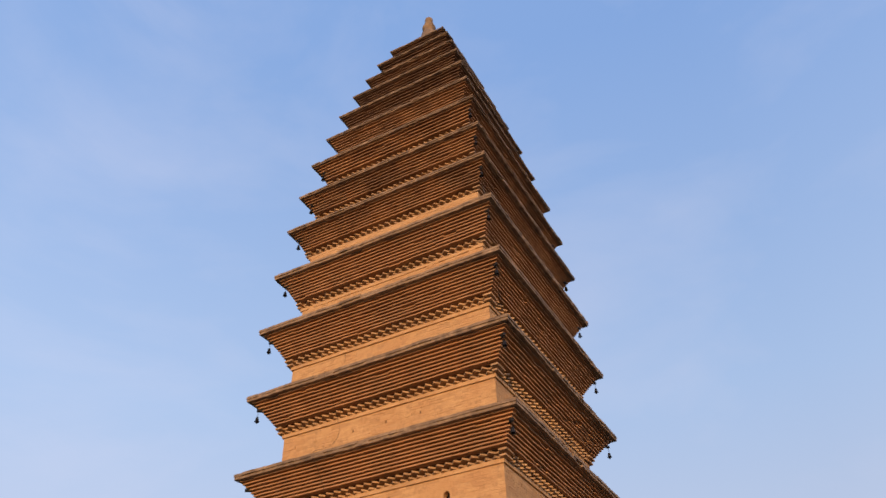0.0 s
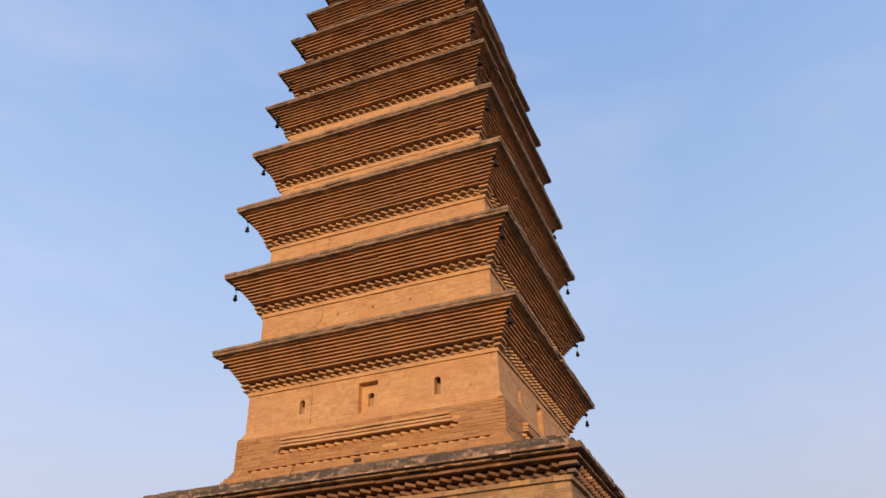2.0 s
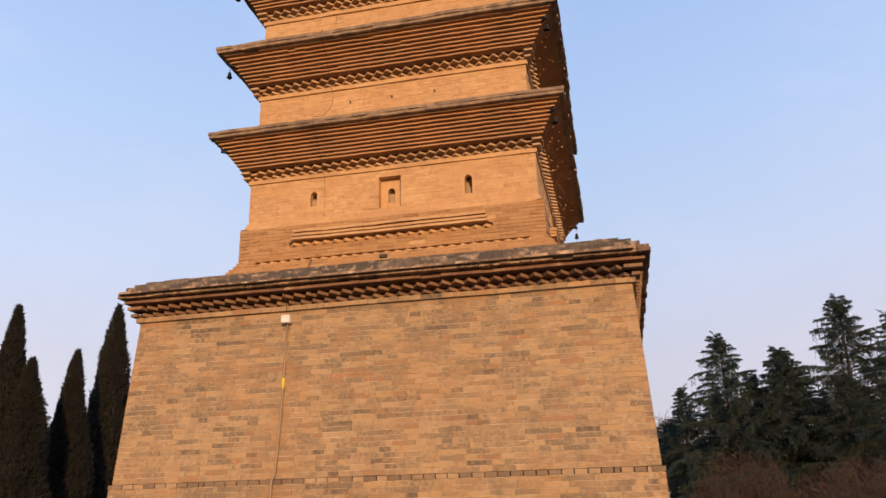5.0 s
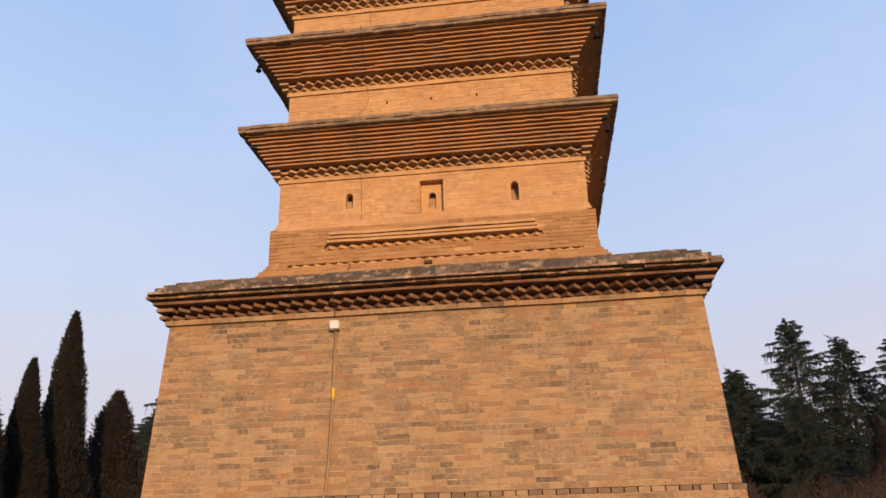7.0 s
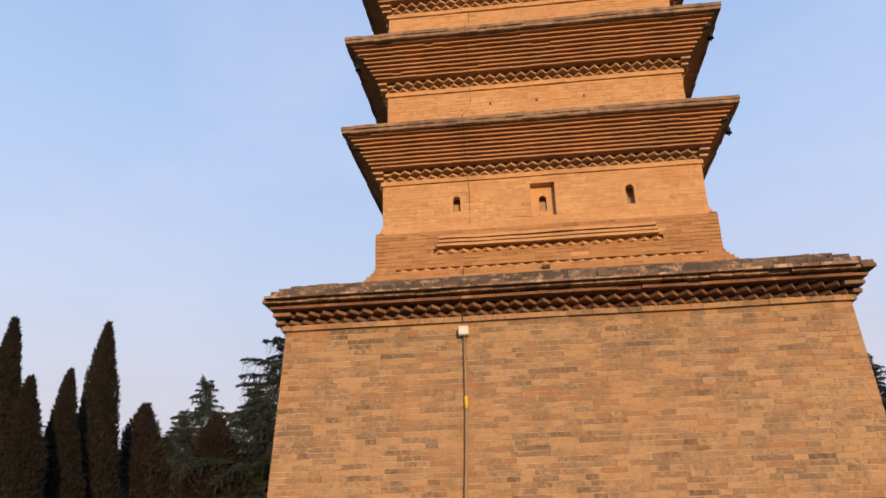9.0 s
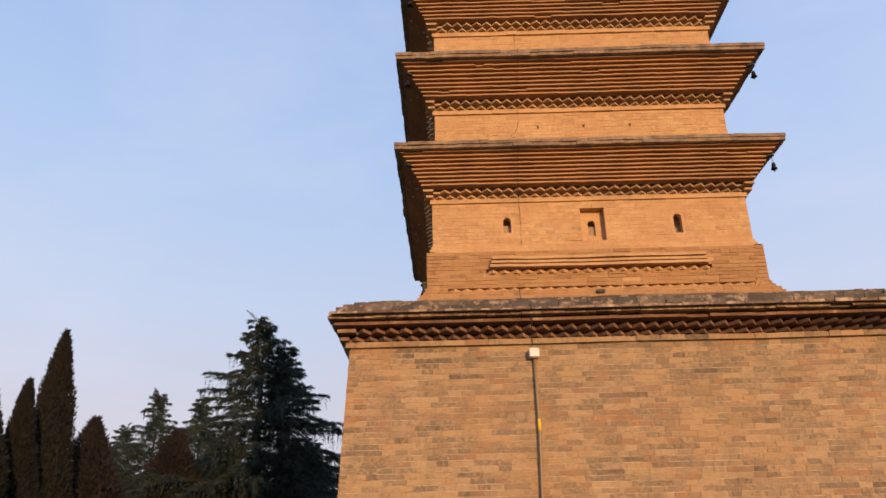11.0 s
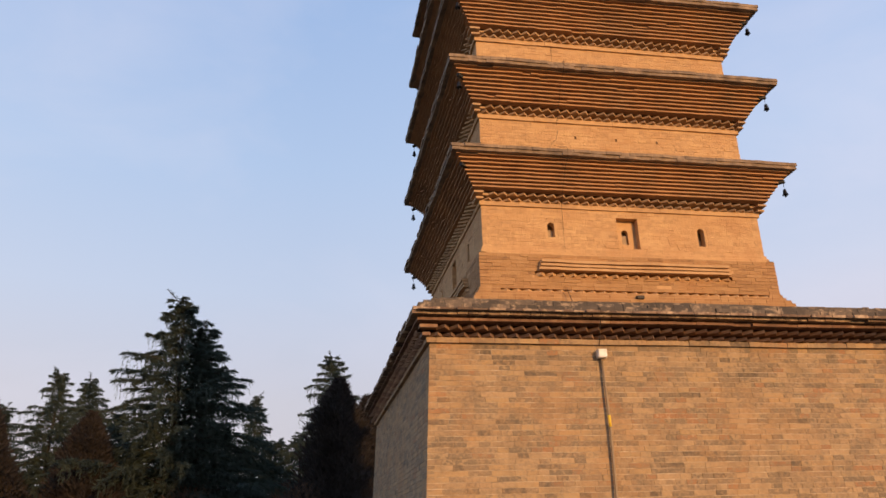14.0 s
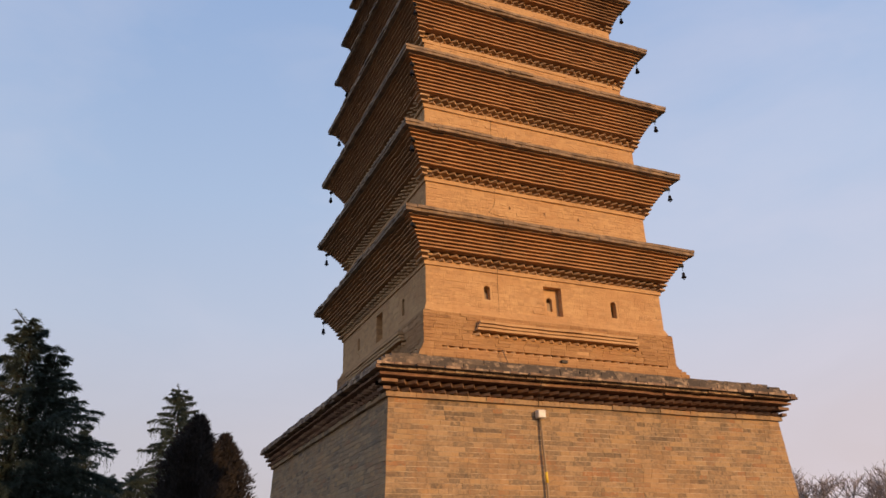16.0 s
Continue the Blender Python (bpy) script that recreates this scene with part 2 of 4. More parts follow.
MAT_YELLOW = material("yellow_tag", [(0.3, (0.75, 0.48, 0.03)), (0.8, (0.85, 0.58, 0.06))], noise_scale=30, rough=0.5, bump=0.05)
MAT_STONE = material("carved_stone", [(0.3, (0.30, 0.21, 0.13)), (0.8, (0.46, 0.33, 0.2))], noise_scale=16)
MAT_GROUND = material("ground_soil", [(0.25, (0.045, 0.04, 0.025)), (0.5, (0.075, 0.062, 0.04)), (0.8, (0.11, 0.092, 0.06))], noise_scale=0.9, stain=(0.05, 0.055, 0.028), stain_amount=0.6, stain_scale=0.15, grain=25)
MAT_BARK = material("bark", [(0.3, (0.03, 0.0222, 0.0162)), (0.8, (0.066, 0.051, 0.0372))], noise_scale=9, grain=40, bump=0.7)
MAT_CEDAR = material("cedar_needles", [(0.0, (0.0374, 0.0533, 0.0424)), (0.5, (0.0554, 0.0766, 0.0601)), (1.0, (0.0748, 0.1, 0.0752))], vary="island", spread=0.5, noise_scale=0.8, rough=0.8, bump=0, through_leaf=0.45)
MAT_CYPRESS = material("cypress_scale_leaves", [(0.0, (0.018, 0.0171, 0.0135)), (0.5, (0.027, 0.0252, 0.0189)), (1.0, (0.0396, 0.036, 0.027))], vary="island", spread=0.5, noise_scale=0.8, rough=0.85, bump=0, through_leaf=0.45)
MAT_JUNIPER = material("juniper_winter_leaves", [(0.0, (0.0271, 0.0219, 0.0196)), (0.5, (0.0415, 0.0332, 0.0287)), (1.0, (0.0604, 0.0476, 0.04))], vary="island", spread=0.5, noise_scale=0.8, rough=0.85, bump=0, through_leaf=0.45)
MAT_SHRUB = material("shrub_twigs", [(0.0, (0.056, 0.0336, 0.0224)), (0.5, (0.104, 0.06, 0.036)), (1.0, (0.168, 0.092, 0.048))], vary="island", spread=0.5, noise_scale=0.8, rough=0.85, bump=0, through_leaf=0.45)
MAT_TWIG = material("bare_twigs", [(0.3, (0.24, 0.2, 0.185)), (0.8, (0.36, 0.3, 0.28))], noise_scale=2, rough=0.9, bump=0)


# ---- building helpers ----
def part(name, data, mat, parent=None, label=""):
    """Links mesh data as one object, under a thing or a part."""
    if not isinstance(data, bpy.types.Mesh):
        data = data.mesh(name) if isinstance(data, Pieces) else from_bm(name, data)
    if not data.materials:
        data.materials.append(mat)
    ob = new(name, data)
    ob.parent = parent
    if label:
        ob["label"] = label
    return ob


def from_bm(name, bm):
    me = bpy.data.meshes.new(name)
    bm.to_mesh(me)
    bm.free()
    return me


def turn_face(k, u, o, z, cx=0.0, cy=0.0):
    """A point of face k (0 front, 1 right, 2 back, 3 left): u along the face, o out from the axis, z up."""
    return ((cx + u, cy - o, z), (cx + o, cy + u, z), (cx - u, cy + o, z), (cx - o, cy - u, z))[k]


class Pieces:
    """Many small boxes and prisms in one mesh."""

    def __init__(self, sag=0.0):
        self.v, self.f, self.sag = [], [], sag

    def put(self, pts, faces):
        b = len(self.v)
        if self.sag:
            pts = [(x, y, z + self.sag * noise.noise((x * 0.55, y * 0.55, z * 0.35)) + 0.35 * self.sag * noise.noise((x * 2.3, y * 2.3, z))) for x, y, z in pts]
        self.v.extend(pts)
        self.f.extend(tuple(b + i for i in q) for q in faces)

    def box(self, k, u0, u1, o0, o1, z0, z1, cx=0.0, cy=0.0, top_in=0.0):
        o = ((u0, o0), (u1, o0), (u1, o1), (u0, o1))
        pts = [turn_face(k, u, w, z0, cx, cy) for u, w in o] + [turn_face(k, u, w - (top_in if w == o1 else 0), z1, cx, cy) for u, w in o]
        self.put(pts, [(3, 2, 1, 0), (4, 5, 6, 7), (0, 1, 5, 4), (1, 2, 6, 5), (2, 3, 7, 6), (3, 0, 4, 7)])

    def tooth(self, k, u, half, o_in, o_out, z0, z1, cx=0.0, cy=0.0, skew=0.0, point=None):
        """A brick set cornerwise, its point outwards."""
        neck = max(o_in + 0.005, o_out - (1.08 * half if point is None else point))
        o = ((u - half, o_in), (u + half, o_in), (u + half, neck), (u + skew, o_out), (u - half, neck))
        pts = [turn_face(k, a, w, z, cx, cy) for z in (z0, z1) for a, w in o]
        self.put(pts, [(4, 3, 2, 1, 0), (5, 6, 7, 8, 9)] + [(i, (i + 1) % 5, 5 + (i + 1) % 5, 5 + i) for i in range(5)])

    def mesh(self, name):
        me = bpy.data.meshes.new(name)
        me.from_pydata(self.v, [], self.f)
        me.update()
        return me


def spans(lo, hi, holes):
    """[lo, hi] less the holes."""
    out = [(lo, hi)]
    for a, b in holes:
        out = [s for p, q in out for s in ((p, min(q, a)), (max(p, b), q)) if s[1] - s[0] > 0.02]
    return out


def brick_run(rng, lo, hi, length, header=0.5, odd=0.25):
    """Cuts a run into bricks: (start, end) pairs."""
    x, start, out = lo - rng.random() * length * 0.6, lo, []
    while x < hi:
        x += length * (header if rng.random() < odd else 1) * rng.uniform(0.93, 1.05)
        end = min(x, hi)
        if end - start > 0.05:
            out.append((start, end))
            start = end
    if out and start < hi:
        out[-1] = (out[-1][0], hi)
    return out


def wall_face(pc, k, half_u, half_o, z0, z1, course, length, rng, holes=(), depth=0.10, joint=0.006, rough=0.004, cx=0.0, cy=0.0, chosen=None, odd=0.25, slope=0.0, bed=None):
    """The bricks of one face. half_u and half_o give the half width and the distance of the face from the axis at a height."""
    n, seam = max(1, round((z1 - z0) / course)), joint if bed is None else bed
    h = (z1 - z0) / n
    for i in range(n):
        a, b = z0 + i * h, z0 + (i + 1) * h
        zm = (a + b) / 2
        hu, ho = half_u(zm), half_o(zm)
        cut = [(u0, u1) for u0, u1, v0, v1 in holes if v0 < zm < v1]
        for lo, hi in spans(-hu, hu, cut):
            for p, q in brick_run(rng, lo, hi, length, odd=odd):
                out = ho + rng.gauss(0, rough) - (rough > 0.0018 and rng.random() < 0.02) * rng.uniform(0.002, 0.012) + slope * h / 2
                box = (p + (joint / 2 if p > lo else 0), q - (joint / 2 if q < hi else 0), out - depth, out, a + seam / 2 + rng.uniform(-0.001, 0.001), b - seam / 2)
                if chosen is not None and chosen(p, q, zm):
                    yield box
                else:
                    pc.box(k, *box, cx, cy, slope * h)


def ring(pc, half_x, half_y, z0, z1, depth, length, rng, rough=0.004, cx=0.0, cy=0.0, chip=0.03):
    """One course round all four sides, in one piece: its outer edge wanders brick by brick and is chipped here and there."""
    loop = []
    for k in range(4):
        hu, ho = (half_x, half_y) if k in (0, 2) else (half_y, half_x)
        loop.append((k, -hu, ho, 0.0))
        cuts = [q for p, q in brick_run(rng, -hu, hu, length, odd=0.3)][:-1]
        last = rng.gauss(0, rough)
        for u in cuts:
            now = rng.gauss(0, rough) - (rng.random() < chip) * rng.uniform(0.01, 0.03)
            loop += [(k, u - 0.006, ho, last), (k, u + 0.006, ho, now)]
            last = now
    b, n = [], len(loop)
    for k, u, ho, off in loop:
        hu = (half_x if k in (0, 2) else half_y)
        inner = u * (hu - depth) / hu
        out = ho + off
        droop = rng.uniform(-0.0015, 0.0015)
        b += [turn_face(k, inner, ho - depth, z0, cx, cy), turn_face(k, u, out, z0 + droop, cx, cy), turn_face(k, u, out - 0.003, z1 - 0.002 + droop, cx, cy), turn_face(k, inner, ho - depth, z1 - 0.002, cx, cy)]
    faces = []
    for i in range(n):
        p, q = 4 * i, 4 * ((i + 1) % n)
        faces += [(p, q, q + 1, p + 1), (p + 1, q + 1, q + 2, p + 2), (p + 2, q + 2, q + 3, p + 3), (p + 3, q + 3, q, p)]
    pc.put(b, [f[::-1] for f in faces])


def ring_bricks(pc, half_x, half_y, z0, z1, depth, length, rng, rough=0.012, cx=0.0, cy=0.0, joint=0.007, chip=0.12):
    """One course of separate, uneven bricks round all four sides."""
    for k in range(4):
        hu, ho = (half_x, half_y) if k in (0, 2) else (half_y, half_x)
        reach = hu if k in (0, 2) else hu - depth - 0.004
        for p, q in brick_run(rng, -reach, reach, length, odd=0.45):
            out = ho + rng.gauss(0, rough) - (rng.random() < chip) * rng.uniform(0.01, 0.045)
            drop = abs(rng.gauss(0, 0.004))
            pc.box(k, p + joint / 2, q - joint / 2, ho - depth, out, z0 + 0.003, z1 - drop, cx, cy, rng.uniform(0, 0.012))


def frustum(half0x, half0y, z0, half1x, half1y, z1, cx=0.0, cy=0.0):
    bm = bmesh.new()
    low = [bm.verts.new((cx + sx * half0x, cy + sy * half0y, z0)) for sx, sy in ((-1, -1), (1, -1), (1, 1), (-1, 1))]
    top = [bm.verts.new((cx + sx * half1x, cy + sy * half1y, z1)) for sx, sy in ((-1, -1), (1, -1), (1, 1), (-1, 1))]
    bm.faces.new(low[::-1])
    bm.faces.new(top)
    for i in range(4):
        bm.faces.new((low[i], low[(i + 1) % 4], top[(i + 1) % 4], top[i]))
    return bm


def lathe(profile, n=16):
    """A turned shape from (radius, height) pairs."""
    bm = bmesh.new()
    rings = [[bm.verts.new((max(r, 0.0005) * math.cos(2 * math.pi * i / n), max(r, 0.0005) * math.sin(2 * math.pi * i / n), z)) for i in range(n)] for r, z in profile]
    for a, b in zip(rings, rings[1:]):
        for i in range(n):
            bm.faces.new((a[i], a[(i + 1) % n], b[(i + 1) % n], b[i])).smooth = True
    bm.faces.new(rings[0][::-1])
    bm.faces.new(rings[-1])
    return bm


def tube(points, radius, sides=6):
    """A bent round bar through the points."""
    bm, rings = bmesh.new(), []
    pts = [Vector(p) for p in points]
    for i, p in enumerate(pts):
        way = (pts[min(i + 1, len(pts) - 1)] - pts[max(i - 1, 0)]).normalized()
        q = way.to_track_quat("Z", "Y")
        r = radius[i] if isinstance(radius, (list, tuple)) else radius
        rings.append([bm.verts.new(p + q @ Vector((r * math.cos(2 * math.pi * j / sides), r * math.sin(2 * math.pi * j / sides), 0))) for j in range(sides)])
    for a, b in zip(rings, rings[1:]):
        for j in range(sides):
            bm.faces.new((a[j], a[(j + 1) % sides], b[(j + 1) % sides], b[j])).smooth = True
    bm.faces.new(rings[0][::-1])
    bm.faces.new(rings[-1])
    return bm


def arch_plate(k, u0, u1, z0, z1, o, thick, au, aw, az, ah):
    """A plate u0..u1, z0..z1 with an arched hole (centre au, width aw, foot az, height ah)."""
    pc = Pieces()
    pc.box(k, u0, au - aw / 2, o - thick, o, z0, z1)
    pc.box(k, au + aw / 2, u1, o - thick, o, z0, z1)
    if az - z0 > 0.004:
        pc.box(k, au - aw / 2, au + aw / 2, o - thick, o, z0, az)
    spring, n = az + ah - aw / 2, 8
    arc = [(au - aw / 2 * math.cos(math.pi * i / n), spring + aw / 2 * math.sin(math.pi * i / n)) for i in range(n + 1)]
    for (ua, za), (ub, zb) in zip(arc, arc[1:]):
        pts = [turn_face(k, u, w, z) for w in (o - thick, o) for u, z in ((ua, za), (ub, zb), (ub, z1), (ua, z1))]
        pc.put(pts, [(3, 2, 1, 0), (4, 5, 6, 7), (0, 1, 5, 4), (1, 2, 6, 5), (2, 3, 7, 6), (3, 0, 4, 7)])
    bm = bmesh.new()
    bm.from_mesh(pc.mesh("plate"))
    bmesh.ops.remove_doubles(bm, verts=bm.verts, dist=0.0005)
    return bm


# ---- ground ----
bm = bmesh.new()
bmesh.ops.create_grid(bm, x_segments=60, y_segments=60, size=1500)
for v in bm.verts:
    far = max(abs(v.co.x), abs(v.co.y))
    v.co.z = -0.002 if far < 60 else 0.4 * noise.noise(v.co * 0.004)
ground = tagged(part("ground", bm, MAT_GROUND), "bare winter soil and dry grass round the pagoda", "ground", kind="structure")


# ---- pagoda ----
rng = random.Random(7)
pagoda = tagged(new("pagoda"), "thirteen-tier square brick pagoda on a tall brick base", "pagoda")
BX, BY = 0.085, 0.24            # the base stands a little off the tower's axis
LEDGE, BASE_TOP = 1.96, 4.376


def base_half_x(z):
    return 3.765 + 0.05 * (BASE_TOP - z) + (0.028 if z < LEDGE else 0)


def base_half_y(z):
    return 3.985 + 0.05 * (BASE_TOP - z) + (0.028 if z < LEDGE else 0)


base_wall = part("base_wall", frustum(base_half_x(LEDGE) - 0.0055, base_half_y(LEDGE) - 0.0055, LEDGE, base_half_x(BASE_TOP) - 0.0055, base_half_y(BASE_TOP) - 0.0055, BASE_TOP + 0.02, BX, BY), MAT_MORTAR, pagoda, "battered wall bedded in pale lime mortar")
base_foot = part("base_foot", frustum(base_half_x(0) - 0.0055, base_half_y(0) - 0.0055, -0.05, base_half_x(LEDGE - 0.01) - 0.0055, base_half_y(LEDGE - 0.01) - 0.0055, LEDGE - 0.07, BX, BY), MAT_MORTAR, pagoda)
singles, rest, foot, header = [], Pieces(), Pieces(), Pieces()
for k in range(4):
    hu, ho = (base_half_x, base_half_y) if k in (0, 2) else (base_half_y, base_half_x)
    pick = (lambda p, q, z: -1.35 < (p + q) / 2 < 1.75 and z > LEDGE + 0.08) if k == 0 else None
    singles += list(wall_face(rest, k, hu, ho, LEDGE + 0.002, BASE_TOP, 0.0755, 0.33, rng, cx=BX, cy=BY, chosen=pick, odd=0.5, joint=0.004, bed=0.010, rough=0.0012, slope=0.05))
    list(wall_face(foot, k, hu, ho, 0.0, LEDGE - 0.078, 0.0755, 0.33, rng, cx=BX, cy=BY, odd=0.5, joint=0.004, bed=0.010, rough=0.0012, slope=0.05))
    # the ledge: a course of headers, proud of the wall
    list(wall_face(header, k, lambda z: hu(LEDGE - 0.01) + 0.012, lambda z: ho(LEDGE - 0.01) + 0.012, LEDGE - 0.078, LEDGE, 0.078, 0.17, rng, cx=BX, cy=BY, rough=0.004, joint=0.016, odd=0.1, depth=0.16))
tagged(part("base_bricks", rest, MAT_BASE, base_wall), kind="stuff")
tagged(part("foot_bricks", foot, MAT_BASE, base_foot), kind="stuff")
tagged(part("header_course", header, MAT_HEADER, base_foot, "row of dark brick headers"), kind="stuff")

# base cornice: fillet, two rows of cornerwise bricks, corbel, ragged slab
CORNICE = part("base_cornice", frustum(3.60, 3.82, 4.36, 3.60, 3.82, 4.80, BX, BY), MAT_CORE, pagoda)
pc = Pieces(sag=0.010)
ring_bricks(pc, 3.818, 4.038, 4.384, 4.464, 0.24, 0.33, rng, rough=0.003, cx=BX, cy=BY, joint=0.004, chip=0.03)
tagged(part("fillet", pc, MAT_BASE, CORNICE), kind="stuff")
pc = Pieces(sag=0.010)
ring_bricks(pc, 3.962, 4.182, 4.664, 4.710, 0.24, 0.3, rng, rough=0.003, cx=BX, cy=BY, joint=0.004, chip=0.05)
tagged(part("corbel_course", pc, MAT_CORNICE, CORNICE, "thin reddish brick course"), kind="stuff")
pc = Pieces(sag=0.010)
ring(pc, 3.870, 4.090, 4.710, 4.742, 0.27, 0.3, rng, cx=BX, cy=BY)
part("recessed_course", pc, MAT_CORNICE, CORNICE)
pc = Pieces(sag=0.016)
ring_bricks(pc, 4.045, 4.265, 4.740, 4.794, 0.3, 0.3, rng, cx=BX, cy=BY, rough=0.007)
ring_bricks(pc, 4.030, 4.250, 4.794, 4.850, 0.3, 0.24, rng, cx=BX, cy=BY, rough=0.012)
tagged(part("eave_slab", pc, MAT_RAGGED, CORNICE, "ragged weathered brick edge"), kind="stuff")
PITCH = 0.188
teeth = Pieces()
front_teeth = []
for k in range(4):
    hu, ho = (3.80, 4.02) if k in (0, 2) else (4.02, 3.80)
    for row in range(2):
        n = int(2 * (hu - 0.10) / PITCH)
        for s in (-1, 1):
            reach = hu + 0.08 + 0.04 * row - (0 if k in (0, 2) else 0.14)
            lo, hi = sorted((s * (n / 2 + (0.54 if row == 0 else 0.02)) * PITCH, s * reach))
            teeth.box(k, lo, hi, ho - 0.16, ho + 0.08 + 0.04 * row, 4.47 + row * 0.102, 4.516 + row * 0.102, BX, BY)
        for i in range(n + (row == 0)):
            u = (i - n / 2) * PITCH + (PITCH / 2 if row else 0)
            z0 = 4.466 + row * 0.102
            spec = (u, PITCH * 0.5, ho - 0.160 + 0.035 * row, ho + 0.095 + 0.040 * row + rng.uniform(-0.008, 0.006), z0 + 0.004, z0 + 0.050)
            if k == 0:
                front_teeth.append(spec)
            else:
                teeth.tooth(k, *spec, BX, BY, rng.uniform(-0.015, 0.015), point=0.165)
tagged(part("dentil_band", teeth, MAT_DENTIL_BASE_BAND, CORNICE), kind="stuff")
one_tooth = Pieces()
one_tooth.tooth(0, 0, 0.5, 0, 1, 0, 1, point=0.66)
one_tooth = one_tooth.mesh("dentil")
tower_tooth = Pieces()
tower_tooth.tooth(0, 0, 0.5, 0, 1, 0, 1, point=0.42)
tower_tooth = tower_tooth.mesh("dentil")
for u, half, o0, o1, z0, z1 in front_teeth:
    ob = part("dentil", one_tooth, MAT_DENTIL_BASE, CORNICE)
    ob.matrix_basis = Matrix.LocRotScale((BX + u, BY - o0, z0), None, (2 * half, o1 - o0, z1 - z0))

# the base's low stepped roof
ROOF = part("base_roof", frustum(3.9, 4.1, 4.78, 2.7, 2.7, 5.16), MAT_ROOF, pagoda, "low stepped roof of blackened brick")
STEPS = [(3.93, 4.15, 4.925), (3.83, 4.05, 4.985), (3.68, 3.90, 5.045), (3.48, 3.70, 5.105), (3.25, 3.45, 5.165), (3.02, 3.18, 5.22), (2.86, 2.96, 5.27)]
below = 4.85
for hx, hy, zt in STEPS:
    pc = Pieces(sag=0.02)
    f = (zt - 4.85) / 0.4
    ring_bricks(pc, hx, hy, below, zt, 0.4, 0.27, rng, rough=0.006, joint=0.004, chip=0.04, cx=BX * (1 - f), cy=BY * (1 - f))
    tagged(part("roof_course", pc, MAT_ROOF_BRICK, ROOF), kind="stuff")
    below = zt

# tier by tier: half width of the eave, its top, half width of the wall, height at which the corbels begin
TIERS = [
    (3.136, 7.936, 2.548, 7.080), (3.120, 9.696, 2.485, 8.810), (3.077, 11.414, 2.470, 10.460), (2.953, 13.004, 2.416, 12.060),
    (2.836, 14.464, 2.370, 13.640), (2.697, 15.700, 2.262, 14.920), (2.534, 16.930, 2.100, 16.190), (2.298, 18.064, 1.915, 17.360),
    (2.077, 19.126, 1.715, 18.460), (1.816, 20.136, 1.485, 19.510), (1.558, 21.054, 1.260, 20.470), (1.310, 21.952, 1.045, 21.400),
    (1.012, 22.825, 0.790, 22.300),
]
STOREY_FOOT = 5.16
FOOT_STEPS = [(5.14, 2.80), (5.40, 2.765), (5.47, 2.71), (5.53, 2.675), (5.60, 2.65), (6.20, 2.60), (6.26, 2.575), (6.32, 2.552)]


def first_half(z):
    """The first storey's wall steps outwards at its foot."""
    h = 2.775
    for z0, half in FOOT_STEPS:
        if z >= z0:
            h = half
    return h


# windows and niche of the first storey: centre, width, foot and height
OPENINGS = [(-1.345, 0.125, 6.555, 0.27), (1.405, 0.13, 6.485, 0.335)]
NICHE = (-0.155, 0.235, 6.375, 6.985)


def tier_shift(i):
    """The upper tiers stand a little to one side of the lower ones."""
    return -0.05 * min(1.0, max(0.0, (i - 2) / 3))


